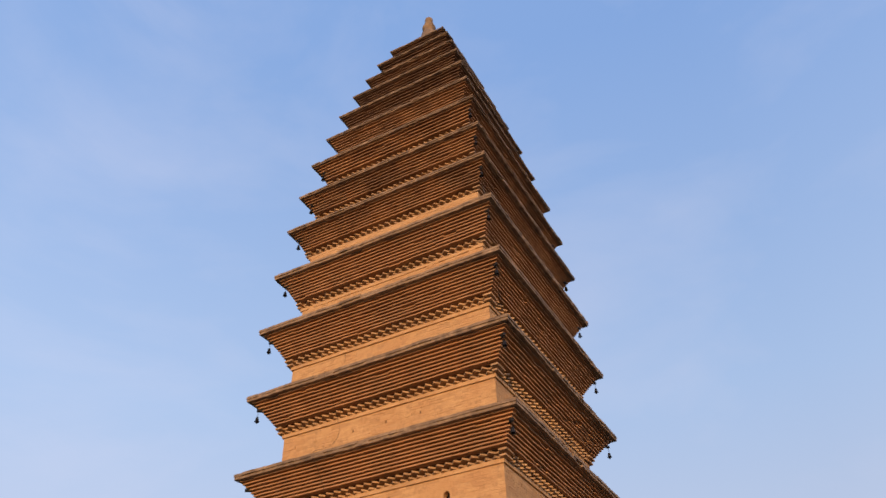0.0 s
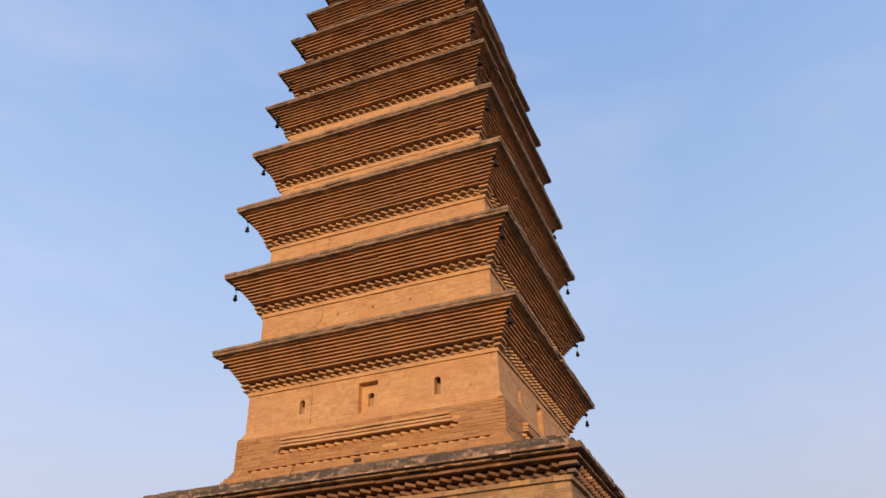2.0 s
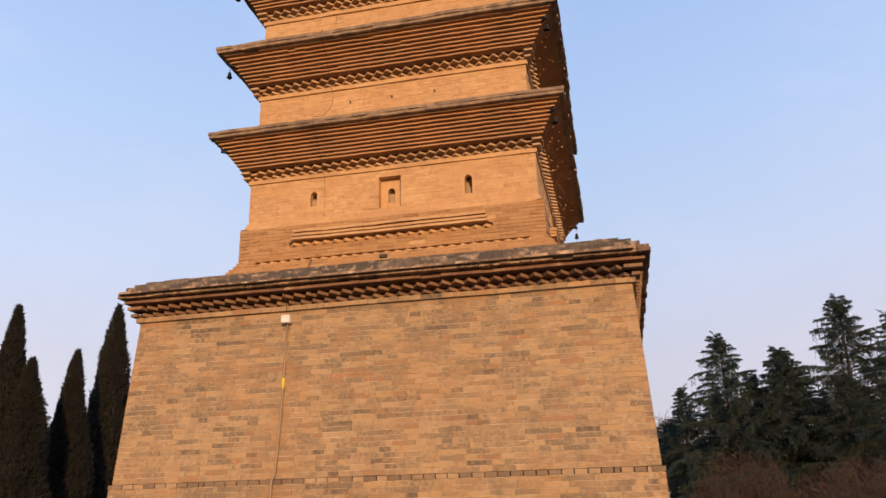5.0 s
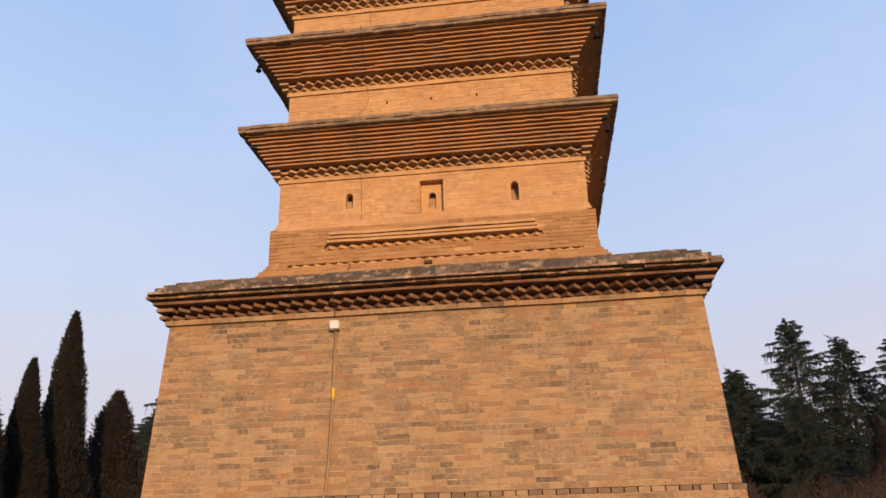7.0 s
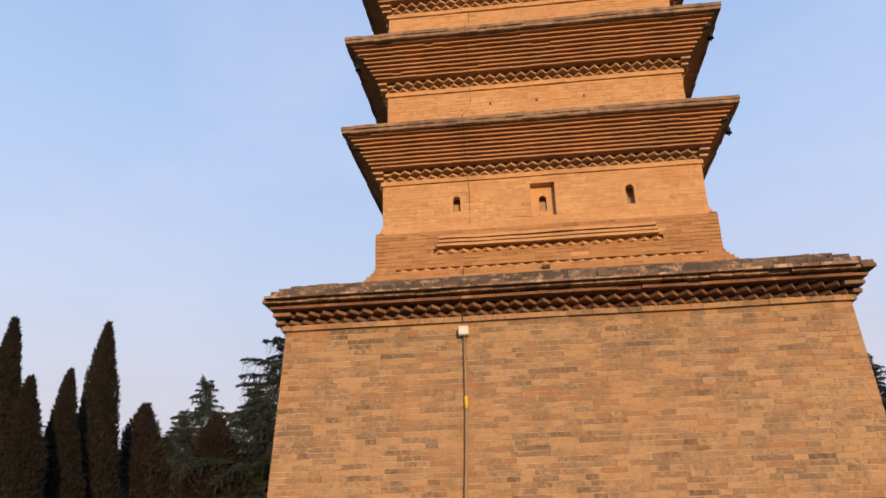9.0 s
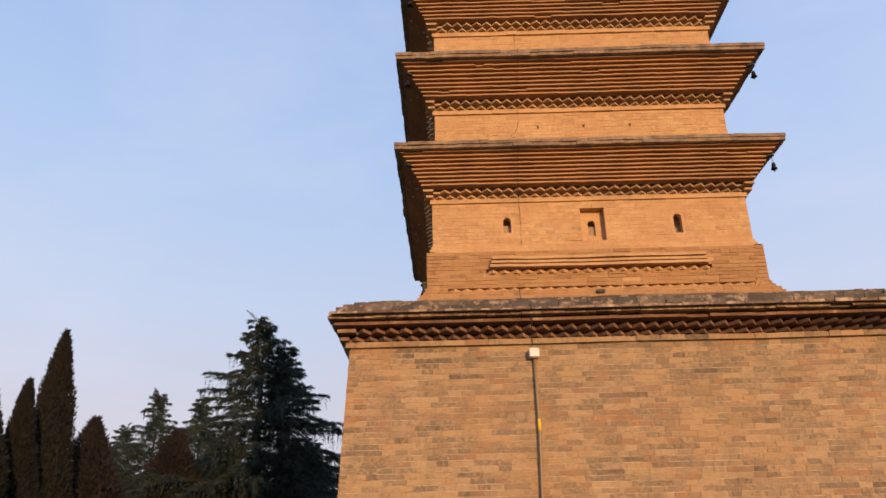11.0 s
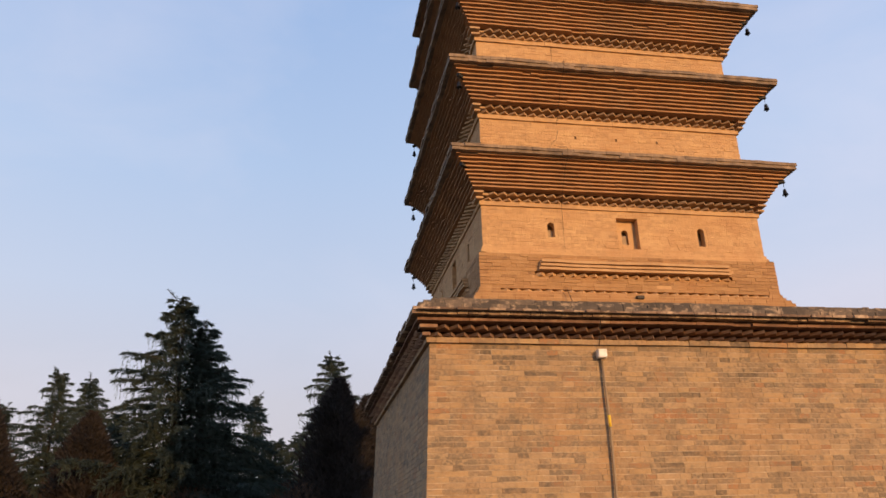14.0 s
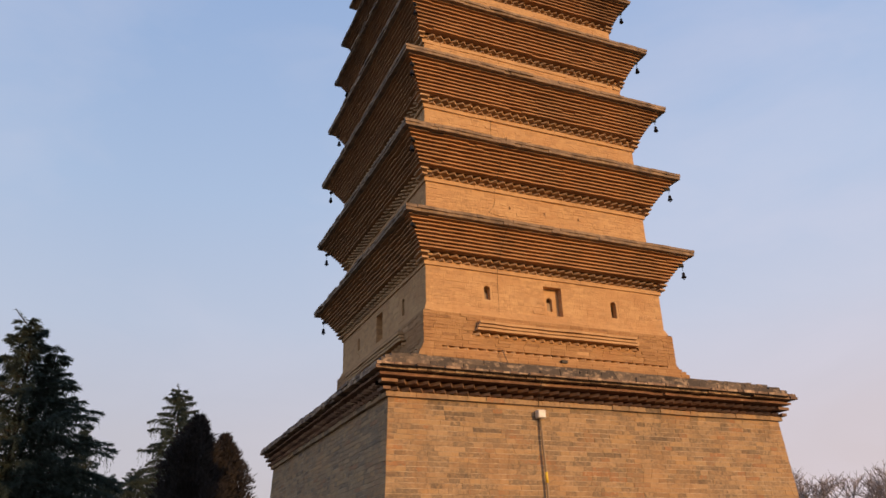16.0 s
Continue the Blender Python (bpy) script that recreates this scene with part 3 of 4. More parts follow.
def tier_eave(i, a, top, w, foot):
    """The corbelled eave of a tier, with its roof courses down to the wall above."""
    high, cx = top - foot, tier_shift(i)
    deep = 0.035 if 2 < i < 7 else 0.0
    cy = deep - cx
    # upper tiers' bricks carry part of their shade in the colour
    brick = MAT_CORBEL if i < 4 else MAT_CORBEL_WORN_SHADE if i < 8 else MAT_CORBEL_OLD_SHADE
    k = min(1.0, high / 0.9)
    slab = 0.125 * k * (1 if i < 4 else 0.8)
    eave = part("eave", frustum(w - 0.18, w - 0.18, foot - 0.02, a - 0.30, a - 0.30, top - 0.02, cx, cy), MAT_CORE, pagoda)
    pc = Pieces(sag=0.006)
    fillet = 0.085 * k
    ring(pc, w + 0.035, w + 0.035 + deep, foot, foot + fillet, 0.24, 0.3, rng, cx=cx, cy=cy)
    part("fillet", pc, MAT_TOWER_PLAIN, eave)
    reach, rise = a - 0.10 * k - w - 0.035, high - slab
    z = foot + fillet

    def out(zz):
        return w + 0.035 + reach * (max(0.0, (zz - foot) / rise)) ** 1.35

    if i < 8:
        pc = Pieces(sag=0.006)
        own = []
        row_h, pitch = 0.088 * k, 0.178 * k ** 0.5
        for row in range(2):
            zb = z + row * row_h + (0.004 if row == 0 else 0.012)
            base = out(z + row * row_h) - 0.20
            tip = out(z + row * row_h) + 0.050
            n = int(2 * (w - 0.10) / pitch)
            for f in range(4):
                for j in range(n + (row == 0)):
                    u, point = (j - n / 2 + 0.5 * row) * pitch, tip + rng.uniform(-0.008, 0.006)
                    if f == 0 and i < 2:
                        own.append((u, pitch * 0.48, base, point, zb + 0.003, zb + row_h * 0.44))
                    else:
                        pc.tooth(f, u, pitch * 0.48, base, point, zb + 0.003, zb + row_h * 0.44, cx, cy, rng.uniform(-0.012, 0.012))
                # plain bricks close the row at the corners
                for s in (-1, 1):
                    lo, hi = sorted((s * (n / 2 + 0.55) * pitch, s * (tip - 0.004 - (0 if f in (0, 2) else 0.1))))
                    if hi - lo > 0.01:
                        pc.box(f, lo, hi, base - 0.05, tip, zb + 0.003, zb + row_h * 0.44, cx, cy)
        tagged(part("dentil_band", pc, MAT_DENTIL, eave, "two rows of bricks set cornerwise"), kind="stuff")
        for u, half, o0, o1, z0, z1 in own:
            ob = part("dentil", tower_tooth, MAT_DENTIL_ONE, eave)
            ob.matrix_basis = Matrix.LocRotScale((u + cx, cy - o0, z0), None, (2 * half, o1 - o0, z1 - z0))
        z += 2 * row_h
    n = max(4, round((top - slab - z) / (0.053 + 0.0026 * i)))
    h = (top - slab - z) / n
    for j in range(n):
        pc = Pieces(sag=0.008)
        o = out(z + (j + 1) * h)
        ring(pc, o, o + deep, z + (j + 0.42 + 0.015 * i + 0.12 * j / n) * h, z + (j + 1) * h, 0.16, 0.3, rng, rough=0.004, chip=0.05, cx=cx, cy=cy)
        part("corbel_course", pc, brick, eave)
    pc = Pieces(sag=0.010)
    ring(pc, a - 0.012, a - 0.012 + deep, top - slab, top - slab * 0.52, 0.28, 0.3, rng, rough=0.005, cx=cx, cy=cy)
    ring(pc, a, a + deep, top - slab * 0.5, top, 0.28, 0.3, rng, rough=0.006, chip=0.04, cx=cx, cy=cy)
    part("eave_slab", pc, MAT_SLAB, eave, "dark weathered top course")
    nxt = TIERS[i + 1][2] if i + 1 < len(TIERS) else 0.2
    up = 0.22 * (a - nxt) if i + 1 < len(TIERS) else 0.45
    pc = Pieces(sag=0.008)
    m = 5
    for j in range(m):
        f = (j + 1) / m
        half = a - 0.06 + (nxt - a + 0.06) * f * 0.96
        ring(pc, half, half + deep, top + up * j / m, top + up * (j + 1) / m, min(0.34, half * 0.9), 0.28, rng, rough=0.008, cx=cx, cy=cy)
    part("eave_roof", pc, MAT_ROOF, eave, "dark stepped roof courses")
    return eave


RAISE = (0, 0, 0, 0.03, 0.06, 0.09, 0.12, 0.14, 0.15, 0.16, 0.16, 0.15, 0.12)
TIERS = [(a, top + e, w, foot + e) for (a, top, w, foot), e in zip(TIERS, RAISE)]
for i, (a, top, w, foot) in enumerate(TIERS):
    low = STOREY_FOOT if i == 0 else TIERS[i - 1][1] - 0.03
    inner = (first_half if i == 0 else (lambda z, w=w: w))
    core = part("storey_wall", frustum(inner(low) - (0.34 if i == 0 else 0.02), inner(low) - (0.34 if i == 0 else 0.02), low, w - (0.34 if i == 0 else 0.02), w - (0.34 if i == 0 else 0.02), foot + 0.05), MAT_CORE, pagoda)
    pc, bed, low_pc = Pieces(), Pieces(), Pieces()
    for k in range(4):
        holes = []
        if i == 0:
            holes = [(c - wd / 2 - 0.05, c + wd / 2 + 0.05, z0 - 0.02, z0 + hh + 0.03) for c, wd, z0, hh in OPENINGS] + [NICHE, (-2.32, 2.42, 5.53, 5.595), (-1.72, 1.80, 5.82, 5.89)]
        elif i == 1:
            holes = [(u - 0.018, u + 0.018, 8.52, 8.56) for u in (-0.72, 0.06, 0.85)]
        mid = 6.2 if i == 0 else low
        if i == 0:
            list(wall_face(low_pc, k, inner, inner, low, mid, 0.062, 0.28, rng, holes=holes, joint=0.005, bed=0.007, rough=0.004, depth=0.14))
        list(wall_face(pc, k, inner, inner, mid, foot, 0.062, 0.28, rng, holes=holes, odd=0.45, joint=0.004, rough=0.0022, depth=0.14 if i == 0 else 0.10))
        list(wall_face(bed, k, lambda z: inner(z) - 0.008, lambda z: inner(z) - (0.008 if z < 6.2 else 0.003), low, foot, 0.062, 40.0, rng, holes=[(p - 0.012, q + 0.012, r0 - 0.012, r1 + 0.012) for p, q, r0, r1 in holes], joint=0.0, rough=0.0, depth=0.12, odd=0))
    tagged(part("storey_bricks", pc, MAT_TOWER, core), kind="stuff")
    if i == 0:
        tagged(part("foot_bricks", low_pc, MAT_TOWER_FOOT, core, "deep orange worn bricks"), kind="stuff")
    tagged(part("mortar_bed", bed, MAT_TOWER_PLAIN, core), kind="stuff")
    if i == 0:
        for k in range(4):
            lining = part("niche_panel", arch_plate(k, NICHE[0] - 0.01, NICHE[1] + 0.01, NICHE[2] - 0.03, NICHE[3] + 0.03, w - 0.13, 0.08, (NICHE[0] + NICHE[1]) / 2 - 0.005, 0.12, 6.52, 0.27), MAT_TOWER, core)
            pc = Pieces()
            pc.box(k, NICHE[0] - 0.02, NICHE[1] + 0.02, w - 0.32, w - 0.28, NICHE[2] - 0.05, NICHE[3] + 0.05)
            pc.box(k, -0.02, 0.09, w - 0.29, w - 0.185, 6.50, 6.70)
            part("niche_stone", pc, MAT_STONE, lining)
            for c, wd, z0, hh in OPENINGS:
                part("window_surround", arch_plate(k, c - wd / 2 - 0.052, c + wd / 2 + 0.052, z0 - 0.03, z0 + hh + 0.04, w - 0.002, 0.13, c, wd, z0, hh), MAT_TOWER, core)
                pc = Pieces()
                pc.box(k, c - wd / 2, c + wd / 2, w - 0.30, w - 0.105 if c < 0 else w - 0.15, z0 - 0.02, z0 + hh * (0.62 if c < 0 else 0.5))
                pc.box(k, c - wd / 2 - 0.02, c + wd / 2 + 0.02, w - 0.34, w - 0.20, z0 - 0.02, z0 + hh + 0.02)
                part("window_block", pc, MAT_STONE, core)
            # ledge with a row of cornerwise bricks below it, and a second shallow row
            for j, (z0, z1, o) in enumerate(((5.898, 5.940, 2.742), (5.958, 5.998, 2.752), (6.018, 6.062, 2.768))):
                pc = Pieces(sag=0.02)
                bar = [-1.66 + 0.02 * j + (3.4 - 0.04 * j) * t / 12 for t in range(13)]
                offs = [o + rng.gauss(0, 0.006) for _ in bar]
                pts = [turn_face(k, u, w2, z) for u, w1 in zip(bar, offs) for w2, z in ((2.5, z0), (w1, z0), (w1, z1), (2.5, z1))]
                pc.put(pts, [(3, 2, 1, 0), (48, 49, 50, 51)] + [(4 * t + s, 4 * t + (s + 1) % 4, 4 * t + 4 + (s + 1) % 4, 4 * t + 4 + s) for t in range(12) for s in range(4)])
                part("ledge", pc, MAT_TOWER_PLAIN, core)
            pc = Pieces(sag=0.010)
            for j in range(19):
                pc.tooth(k, -1.62 + j * 0.1844, 0.088, 2.42, 2.704, 5.812, 5.860)
            tagged(part("dentil_band", pc, MAT_TOWER, core), kind="stuff")
            pc = Pieces(sag=0.010)
            for j in range(26):
                pc.tooth(k, -2.22 + j * 0.1844, 0.09, 2.44, 2.672, 5.532, 5.578)
            tagged(part("dentil_band", pc, MAT_TOWER, core), kind="stuff")
    tier_eave(i, a, top, w, foot)

finial = part("finial", lathe([(0.36, 22.9), (0.36, 23.9), (0.30, 24.0), (0.28, 24.3), (0.20, 24.42), (0.19, 24.54), (0.235, 24.62), (0.24, 24.72), (0.20, 24.79), (0.145, 24.82), (0.175, 24.86), (0.175, 24.91), (0.11, 24.95), (0.095, 25.0), (0.12, 25.05), (0.145, 25.13), (0.135, 25.21), (0.09, 25.27), (0.035, 25.31), (0.015, 25.36), (0.0, 25.48)], 20), MAT_SLAB, pagoda, "tapering turned brick finial")
finial.location = (-0.07, 0.0, 0.0)

# solid block in near-black, standing for the shade inside a drain hole
pc = Pieces()
pc.box(0, -0.06, 0.06, 2.60, 2.83, 5.415, 5.465)
part("drain_spout", pc, MAT_CABLE, pagoda, "dark block painted as the shaded drain hole at the storey's foot")

# the bricks of the base's front that can be picked out one by one
unit = Pieces()
unit.box(0, -0.5, 0.5, -0.5, 0.5, -0.5, 0.5)
unit = unit.mesh("brick")
for u0, u1, o0, o1, z0, z1 in singles:
    ob = part("brick", unit, MAT_BASE_ONE, base_wall)
    ob.matrix_basis = Matrix.LocRotScale((BX + (u0 + u1) / 2, BY - (o0 + o1) / 2, (z0 + z1) / 2), None, (u1 - u0, o1 - o0, z1 - z0))


# ---- bells, cable, conduit ----
def wind_bell(x, y, z):
    """An iron bell on a chain under an eave's corner; z is the hook's height."""
    bell = tagged(new("wind_bell"), "small black iron wind bell hanging under an eave corner", "bell", "wind bells of the pagoda")
    bell.location, bell.scale = (x, y, z), (0.78, 0.78, 0.78)
    part("hook", tube([(0, 0, 0.10), (0, 0, 0.0), (0.0, 0.01, -0.04), (0, 0, -0.12)], 0.006), MAT_IRON, bell)
    part("cup", lathe([(0.012, -0.10), (0.032, -0.115), (0.04, -0.15), (0.046, -0.20), (0.062, -0.245), (0.068, -0.252), (0.056, -0.25), (0.035, -0.2)], 14), MAT_IRON, bell)
    part("clapper", lathe([(0.006, -0.20), (0.006, -0.27), (0.022, -0.285), (0.018, -0.305), (0.0, -0.31)], 8), MAT_IRON, bell)
    return bell


for i, (a, top, w, foot) in enumerate(TIERS[:7]):
    bracket_z = top - 0.30
    for sx, sy in ((-1, -1), (1, -1), (1, 1), (-1, 1)):
        d = a - 0.20 + tier_shift(i)
        tagged(part("bell_beam", tube([(sx * (d - 0.3), sy * (d - 0.3), bracket_z + 0.03), (sx * (d + 0.02), sy * (d + 0.02), bracket_z)], 0.035, 6), MAT_IRON), "short dark beam end under an eave corner", "beam", "bell beams of the pagoda")
        if i == 0 and (sx, sy) == (-1, -1):
            continue
        wind_bell(sx * d, sy * d, bracket_z - 0.06)

cable_pts = [(-1.06, -2.505, 8.80), (-1.05, -2.50, 8.62), (-1.09, -2.50, 8.48), (-1.17, -2.505, 8.40), (-1.19, -2.53, 8.34), (-1.18, -2.9, 8.10), (-1.16, -3.12, 7.99), (-1.15, -3.165, 7.93), (-1.15, -3.16, 7.80), (-1.15, -2.99, 7.68), (-1.15, -2.80, 7.42), (-1.15, -2.66, 7.20), (-1.14, -2.60, 7.08), (-1.13, -2.57, 6.9), (-1.135, -2.57, 6.30), (-1.13, -2.60, 6.18)]
tagged(part("lightning_cable", tube(cable_pts, 0.0032), MAT_CABLE), "thin dark cable running down the brick tower", "cable")
upper_pts = [(-1.02, -2.49, 10.5), (-1.03, -2.47, 10.2), (-1.04, -2.49, 9.9), (-1.04, -2.85, 9.78), (-1.05, -3.14, 9.70), (-1.05, -3.13, 9.58), (-1.06, -2.90, 9.38), (-1.06, -2.66, 9.0), (-1.06, -2.53, 8.80)]
tagged(part("lightning_cable", tube(upper_pts, 0.0032), MAT_CABLE), "thin dark cable over the second eave", "cable")
drop_pts = [(-1.24, -2.80, 5.55), (-1.24, -3.0, 5.24), (-1.22, -3.5, 5.06), (-1.21, -4.0, 4.87), (-1.21, -4.05, 4.80), (-1.21, -3.98, 4.70), (-1.20, -3.84, 4.50), (-1.2, -3.80, 4.36)]
tagged(part("cable", tube(drop_pts, 0.006), MAT_CABLE), "dark cable looped over the base's eave", "cable")

junction = tagged(new("junction_box"), "small white electrical box fixed high on the brick base", "box")
junction.location = (-1.19, -3.80, 4.24)
bm = bmesh.new()
bmesh.ops.create_cube(bm, size=1)
bmesh.ops.scale(bm, vec=(0.135, 0.10, 0.125), verts=bm.verts)
bmesh.ops.bevel(bm, geom=bm.edges[:], offset=0.008, segments=2, affect="EDGES")
bmesh.ops.translate(bm, vec=(0, -0.03, 0), verts=bm.verts)
part("case", bm, MAT_BOX, junction)
bm = bmesh.new()
bmesh.ops.create_cube(bm, size=1)
bmesh.ops.scale(bm, vec=(0.12, 0.012, 0.11), verts=bm.verts)
bmesh.ops.translate(bm, vec=(0, -0.084, 0), verts=bm.verts)
part("lid", bm, MAT_BOX, junction)

conduit = tagged(new("conduit_pipe"), "brown painted conduit pipe running down the brick base", "pipe")
part("pipe", tube([(-1.185, -3.80, 4.18), (-1.185, -3.84, 3.7), (-1.185, -3.865, 3.2), (-1.21, -3.905, 2.4), (-1.23, -3.935, 2.02), (-1.25, -3.985, 1.93), (-1.255, -4.03, 1.0), (-1.255, -4.07, 0.0)], 0.019, 8), MAT_PIPE, conduit)
part("tag", tube([(-1.185, -3.862, 3.36), (-1.185, -3.868, 3.20)], 0.0215, 8), MAT_YELLOW, conduit, "yellow tag")



# ---- trees ----
def leaf(v, f, p, way, length, width, r):
    """A pointed blade from p along way."""
    side = way.cross(Vector((r.gauss(0, 1), r.gauss(0, 1), r.gauss(0, 1))))
    side = side.normalized() * width if side.length > 1e-5 else Vector((width, 0, 0))
    b = len(v)
    mid = p + way * length * 0.45
    v.extend((p, mid + side, p + way * length, mid - side))
    f.append((b, b + 1, b + 2, b + 3))


def mesh_of(name, v, f, mat):
    me = bpy.data.meshes.new(name)
    me.from_pydata([tuple(p) for p in v], [], f)
    me.materials.append(mat)
    return me


def limb(bm, points, radii, sides=5):
    rings = []
    for i, p in enumerate(points):
        way = (points[min(i + 1, len(points) - 1)] - points[max(i - 1, 0)]).normalized()
        q = way.to_track_quat("Z", "Y")
        rings.append([bm.verts.new(p + q @ Vector((radii[i] * math.cos(2 * math.pi * j / sides), radii[i] * math.sin(2 * math.pi * j / sides), 0))) for j in range(sides)])
    for a, b in zip(rings, rings[1:]):
        for j in range(sides):
            bm.faces.new((a[j], a[(j + 1) % sides], b[(j + 1) % sides], b[j]))


def cedar_meshes(seed, high=10.0, spread=3.2, nod=0.5, tiers=34, thin=1.0):
    """A deodar: straight trunk with a nodding tip; branches sweep out to pointed, feathery ends, with hanging sprays below."""
    r = random.Random(seed)
    bm, v, f = bmesh.new(), [], []
    lean = Vector((r.uniform(-1, 1), r.uniform(-1, 1), 0)).normalized()

    def axis(t):
        bend = max(0.0, t - 0.90) / 0.10
        return Vector((0.12 * math.sin(3 * t + seed), 0.12 * math.cos(2.3 * t + seed), high * (t - 0.012 * bend ** 2))) + lean * nod * bend ** 2.2 * 0.9

    pts = [axis(t / 16) for t in range(17)]
    limb(bm, pts, [0.008 + 0.18 * (1 - t / 16) for t in range(17)], 7)
    ang = r.random() * 6
    n = int(tiers * 3.7)
    for b in range(n):
        t = 0.07 + 0.90 * (b / n) ** 0.98
        ang += 2.4 + r.uniform(-0.6, 0.6)
        slim = 1.0 if t < 0.74 else 1.0 - 1.5 * (t - 0.74)
        reach = spread * (1.0 - t) ** 1.02 * slim * r.triangular(0.35, 1.25, 0.85) + 0.16
        if r.random() < 0.15:
            reach *= 1.28
        out = Vector((math.cos(ang), math.sin(ang), 0))
        across = out.cross(Vector((0, 0, 1)))
        start = axis(t)
        rise = r.uniform(0.15, 0.50) + 0.5 * max(0.0, t - 0.4)
        droop = r.uniform(0.30, 0.60)
        bow = across * r.gauss(0, 0.12) * reach

        def along(s):
            return start + out * reach * s * (1 - 0.06 * s * s) + bow * s * s + Vector((0, 0, reach * (rise * s - droop * s ** 1.8)))

        limb(bm, [along(s / 5) for s in range(6)], [0.04 * (1 - t) + 0.012, 0.03 * (1 - t) + 0.010, 0.022 * (1 - t) + 0.008, 0.012, 0.008, 0.004], 4)
        # flat sprays to both sides, shorter towards the branch's end, their tips hanging
        for _ in range(int((10 + 19 * reach) * thin)):
            s = 0.12 + 0.88 * r.random() ** 0.75
            p = along(s)
            side = 1 if r.random() < 0.5 else -1
            length = (0.08 + 0.27 * reach * (1 - s) * min(1.0, 0.4 + 1.3 * s)) * r.uniform(0.45, 1.15)
            way = (out * r.uniform(0.7, 1.2) + across * side * r.uniform(0.1, 0.7) + Vector((0, 0, r.uniform(-0.20, 0.20)))).normalized()
            hang = r.uniform(0.1, 0.7)
            tufts = int(4 + 11 * length)
            for q in range(tufts):
                a = (q + r.random()) / tufts
                c = p + way * length * a + Vector((0, 0, -hang * length * a * a))
                for _ in range(2):
                    w2 = (way * 1.1 + Vector((r.gauss(0, 0.34), r.gauss(0, 0.34), r.gauss(-0.12 - 0.2 * a, 0.26)))).normalized()
                    leaf(v, f, c, w2, r.uniform(0.10, 0.22), r.uniform(0.009, 0.016), r)
        # a fringe that hangs below the branch
        for _ in range(int(12 * reach * thin)):
            s = r.uniform(0.25, 1.0)
            p, drop = along(s), r.uniform(0.15, 0.70) * (0.4 + 0.6 * min(1.0, reach / 2))
            p = p + across * r.gauss(0, 0.12) * reach * (1 - s)
            for q in range(6):
                w2 = Vector((r.gauss(0, 0.22), r.gauss(0, 0.22), -1)) + out * 0.25
                leaf(v, f, p + Vector((0, 0, -drop * q / 6)), w2.normalized(), r.uniform(0.10, 0.18), r.uniform(0.007, 0.012), r)
    # dense shaded needles near the trunk
    for _ in range(9000):
        t = 0.05 + 0.90 * r.random() ** 1.15
        a = r.random() * 6.283
        lobe = 0.50 + 0.26 * noise.noise((math.cos(a) * 1.4 + seed, math.sin(a) * 1.4, t * 9.0))
        d = spread * (1 - t) ** 1.12 * lobe * r.random() ** 0.5
        w2 = Vector((math.cos(a) * 0.6 + r.gauss(0, 0.3), math.sin(a) * 0.6 + r.gauss(0, 0.3), r.gauss(-0.55, 0.4))).normalized()
        leaf(v, f, axis(t) + Vector((d * math.cos(a), d * math.sin(a), 0.10 * d)), w2, r.uniform(0.12, 0.30), r.uniform(0.010, 0.020), r)
    for _ in range(300):
        t = r.uniform(0.86, 1.0)
        w2 = Vector((r.gauss(0, 1), r.gauss(0, 1), r.gauss(-0.3, 0.5))).normalized()
        leaf(v, f, axis(t), w2, r.uniform(0.05, 0.12), 0.009, r)
    return from_bm("trunk", bm), mesh_of("crown", v, f, MAT_CEDAR)


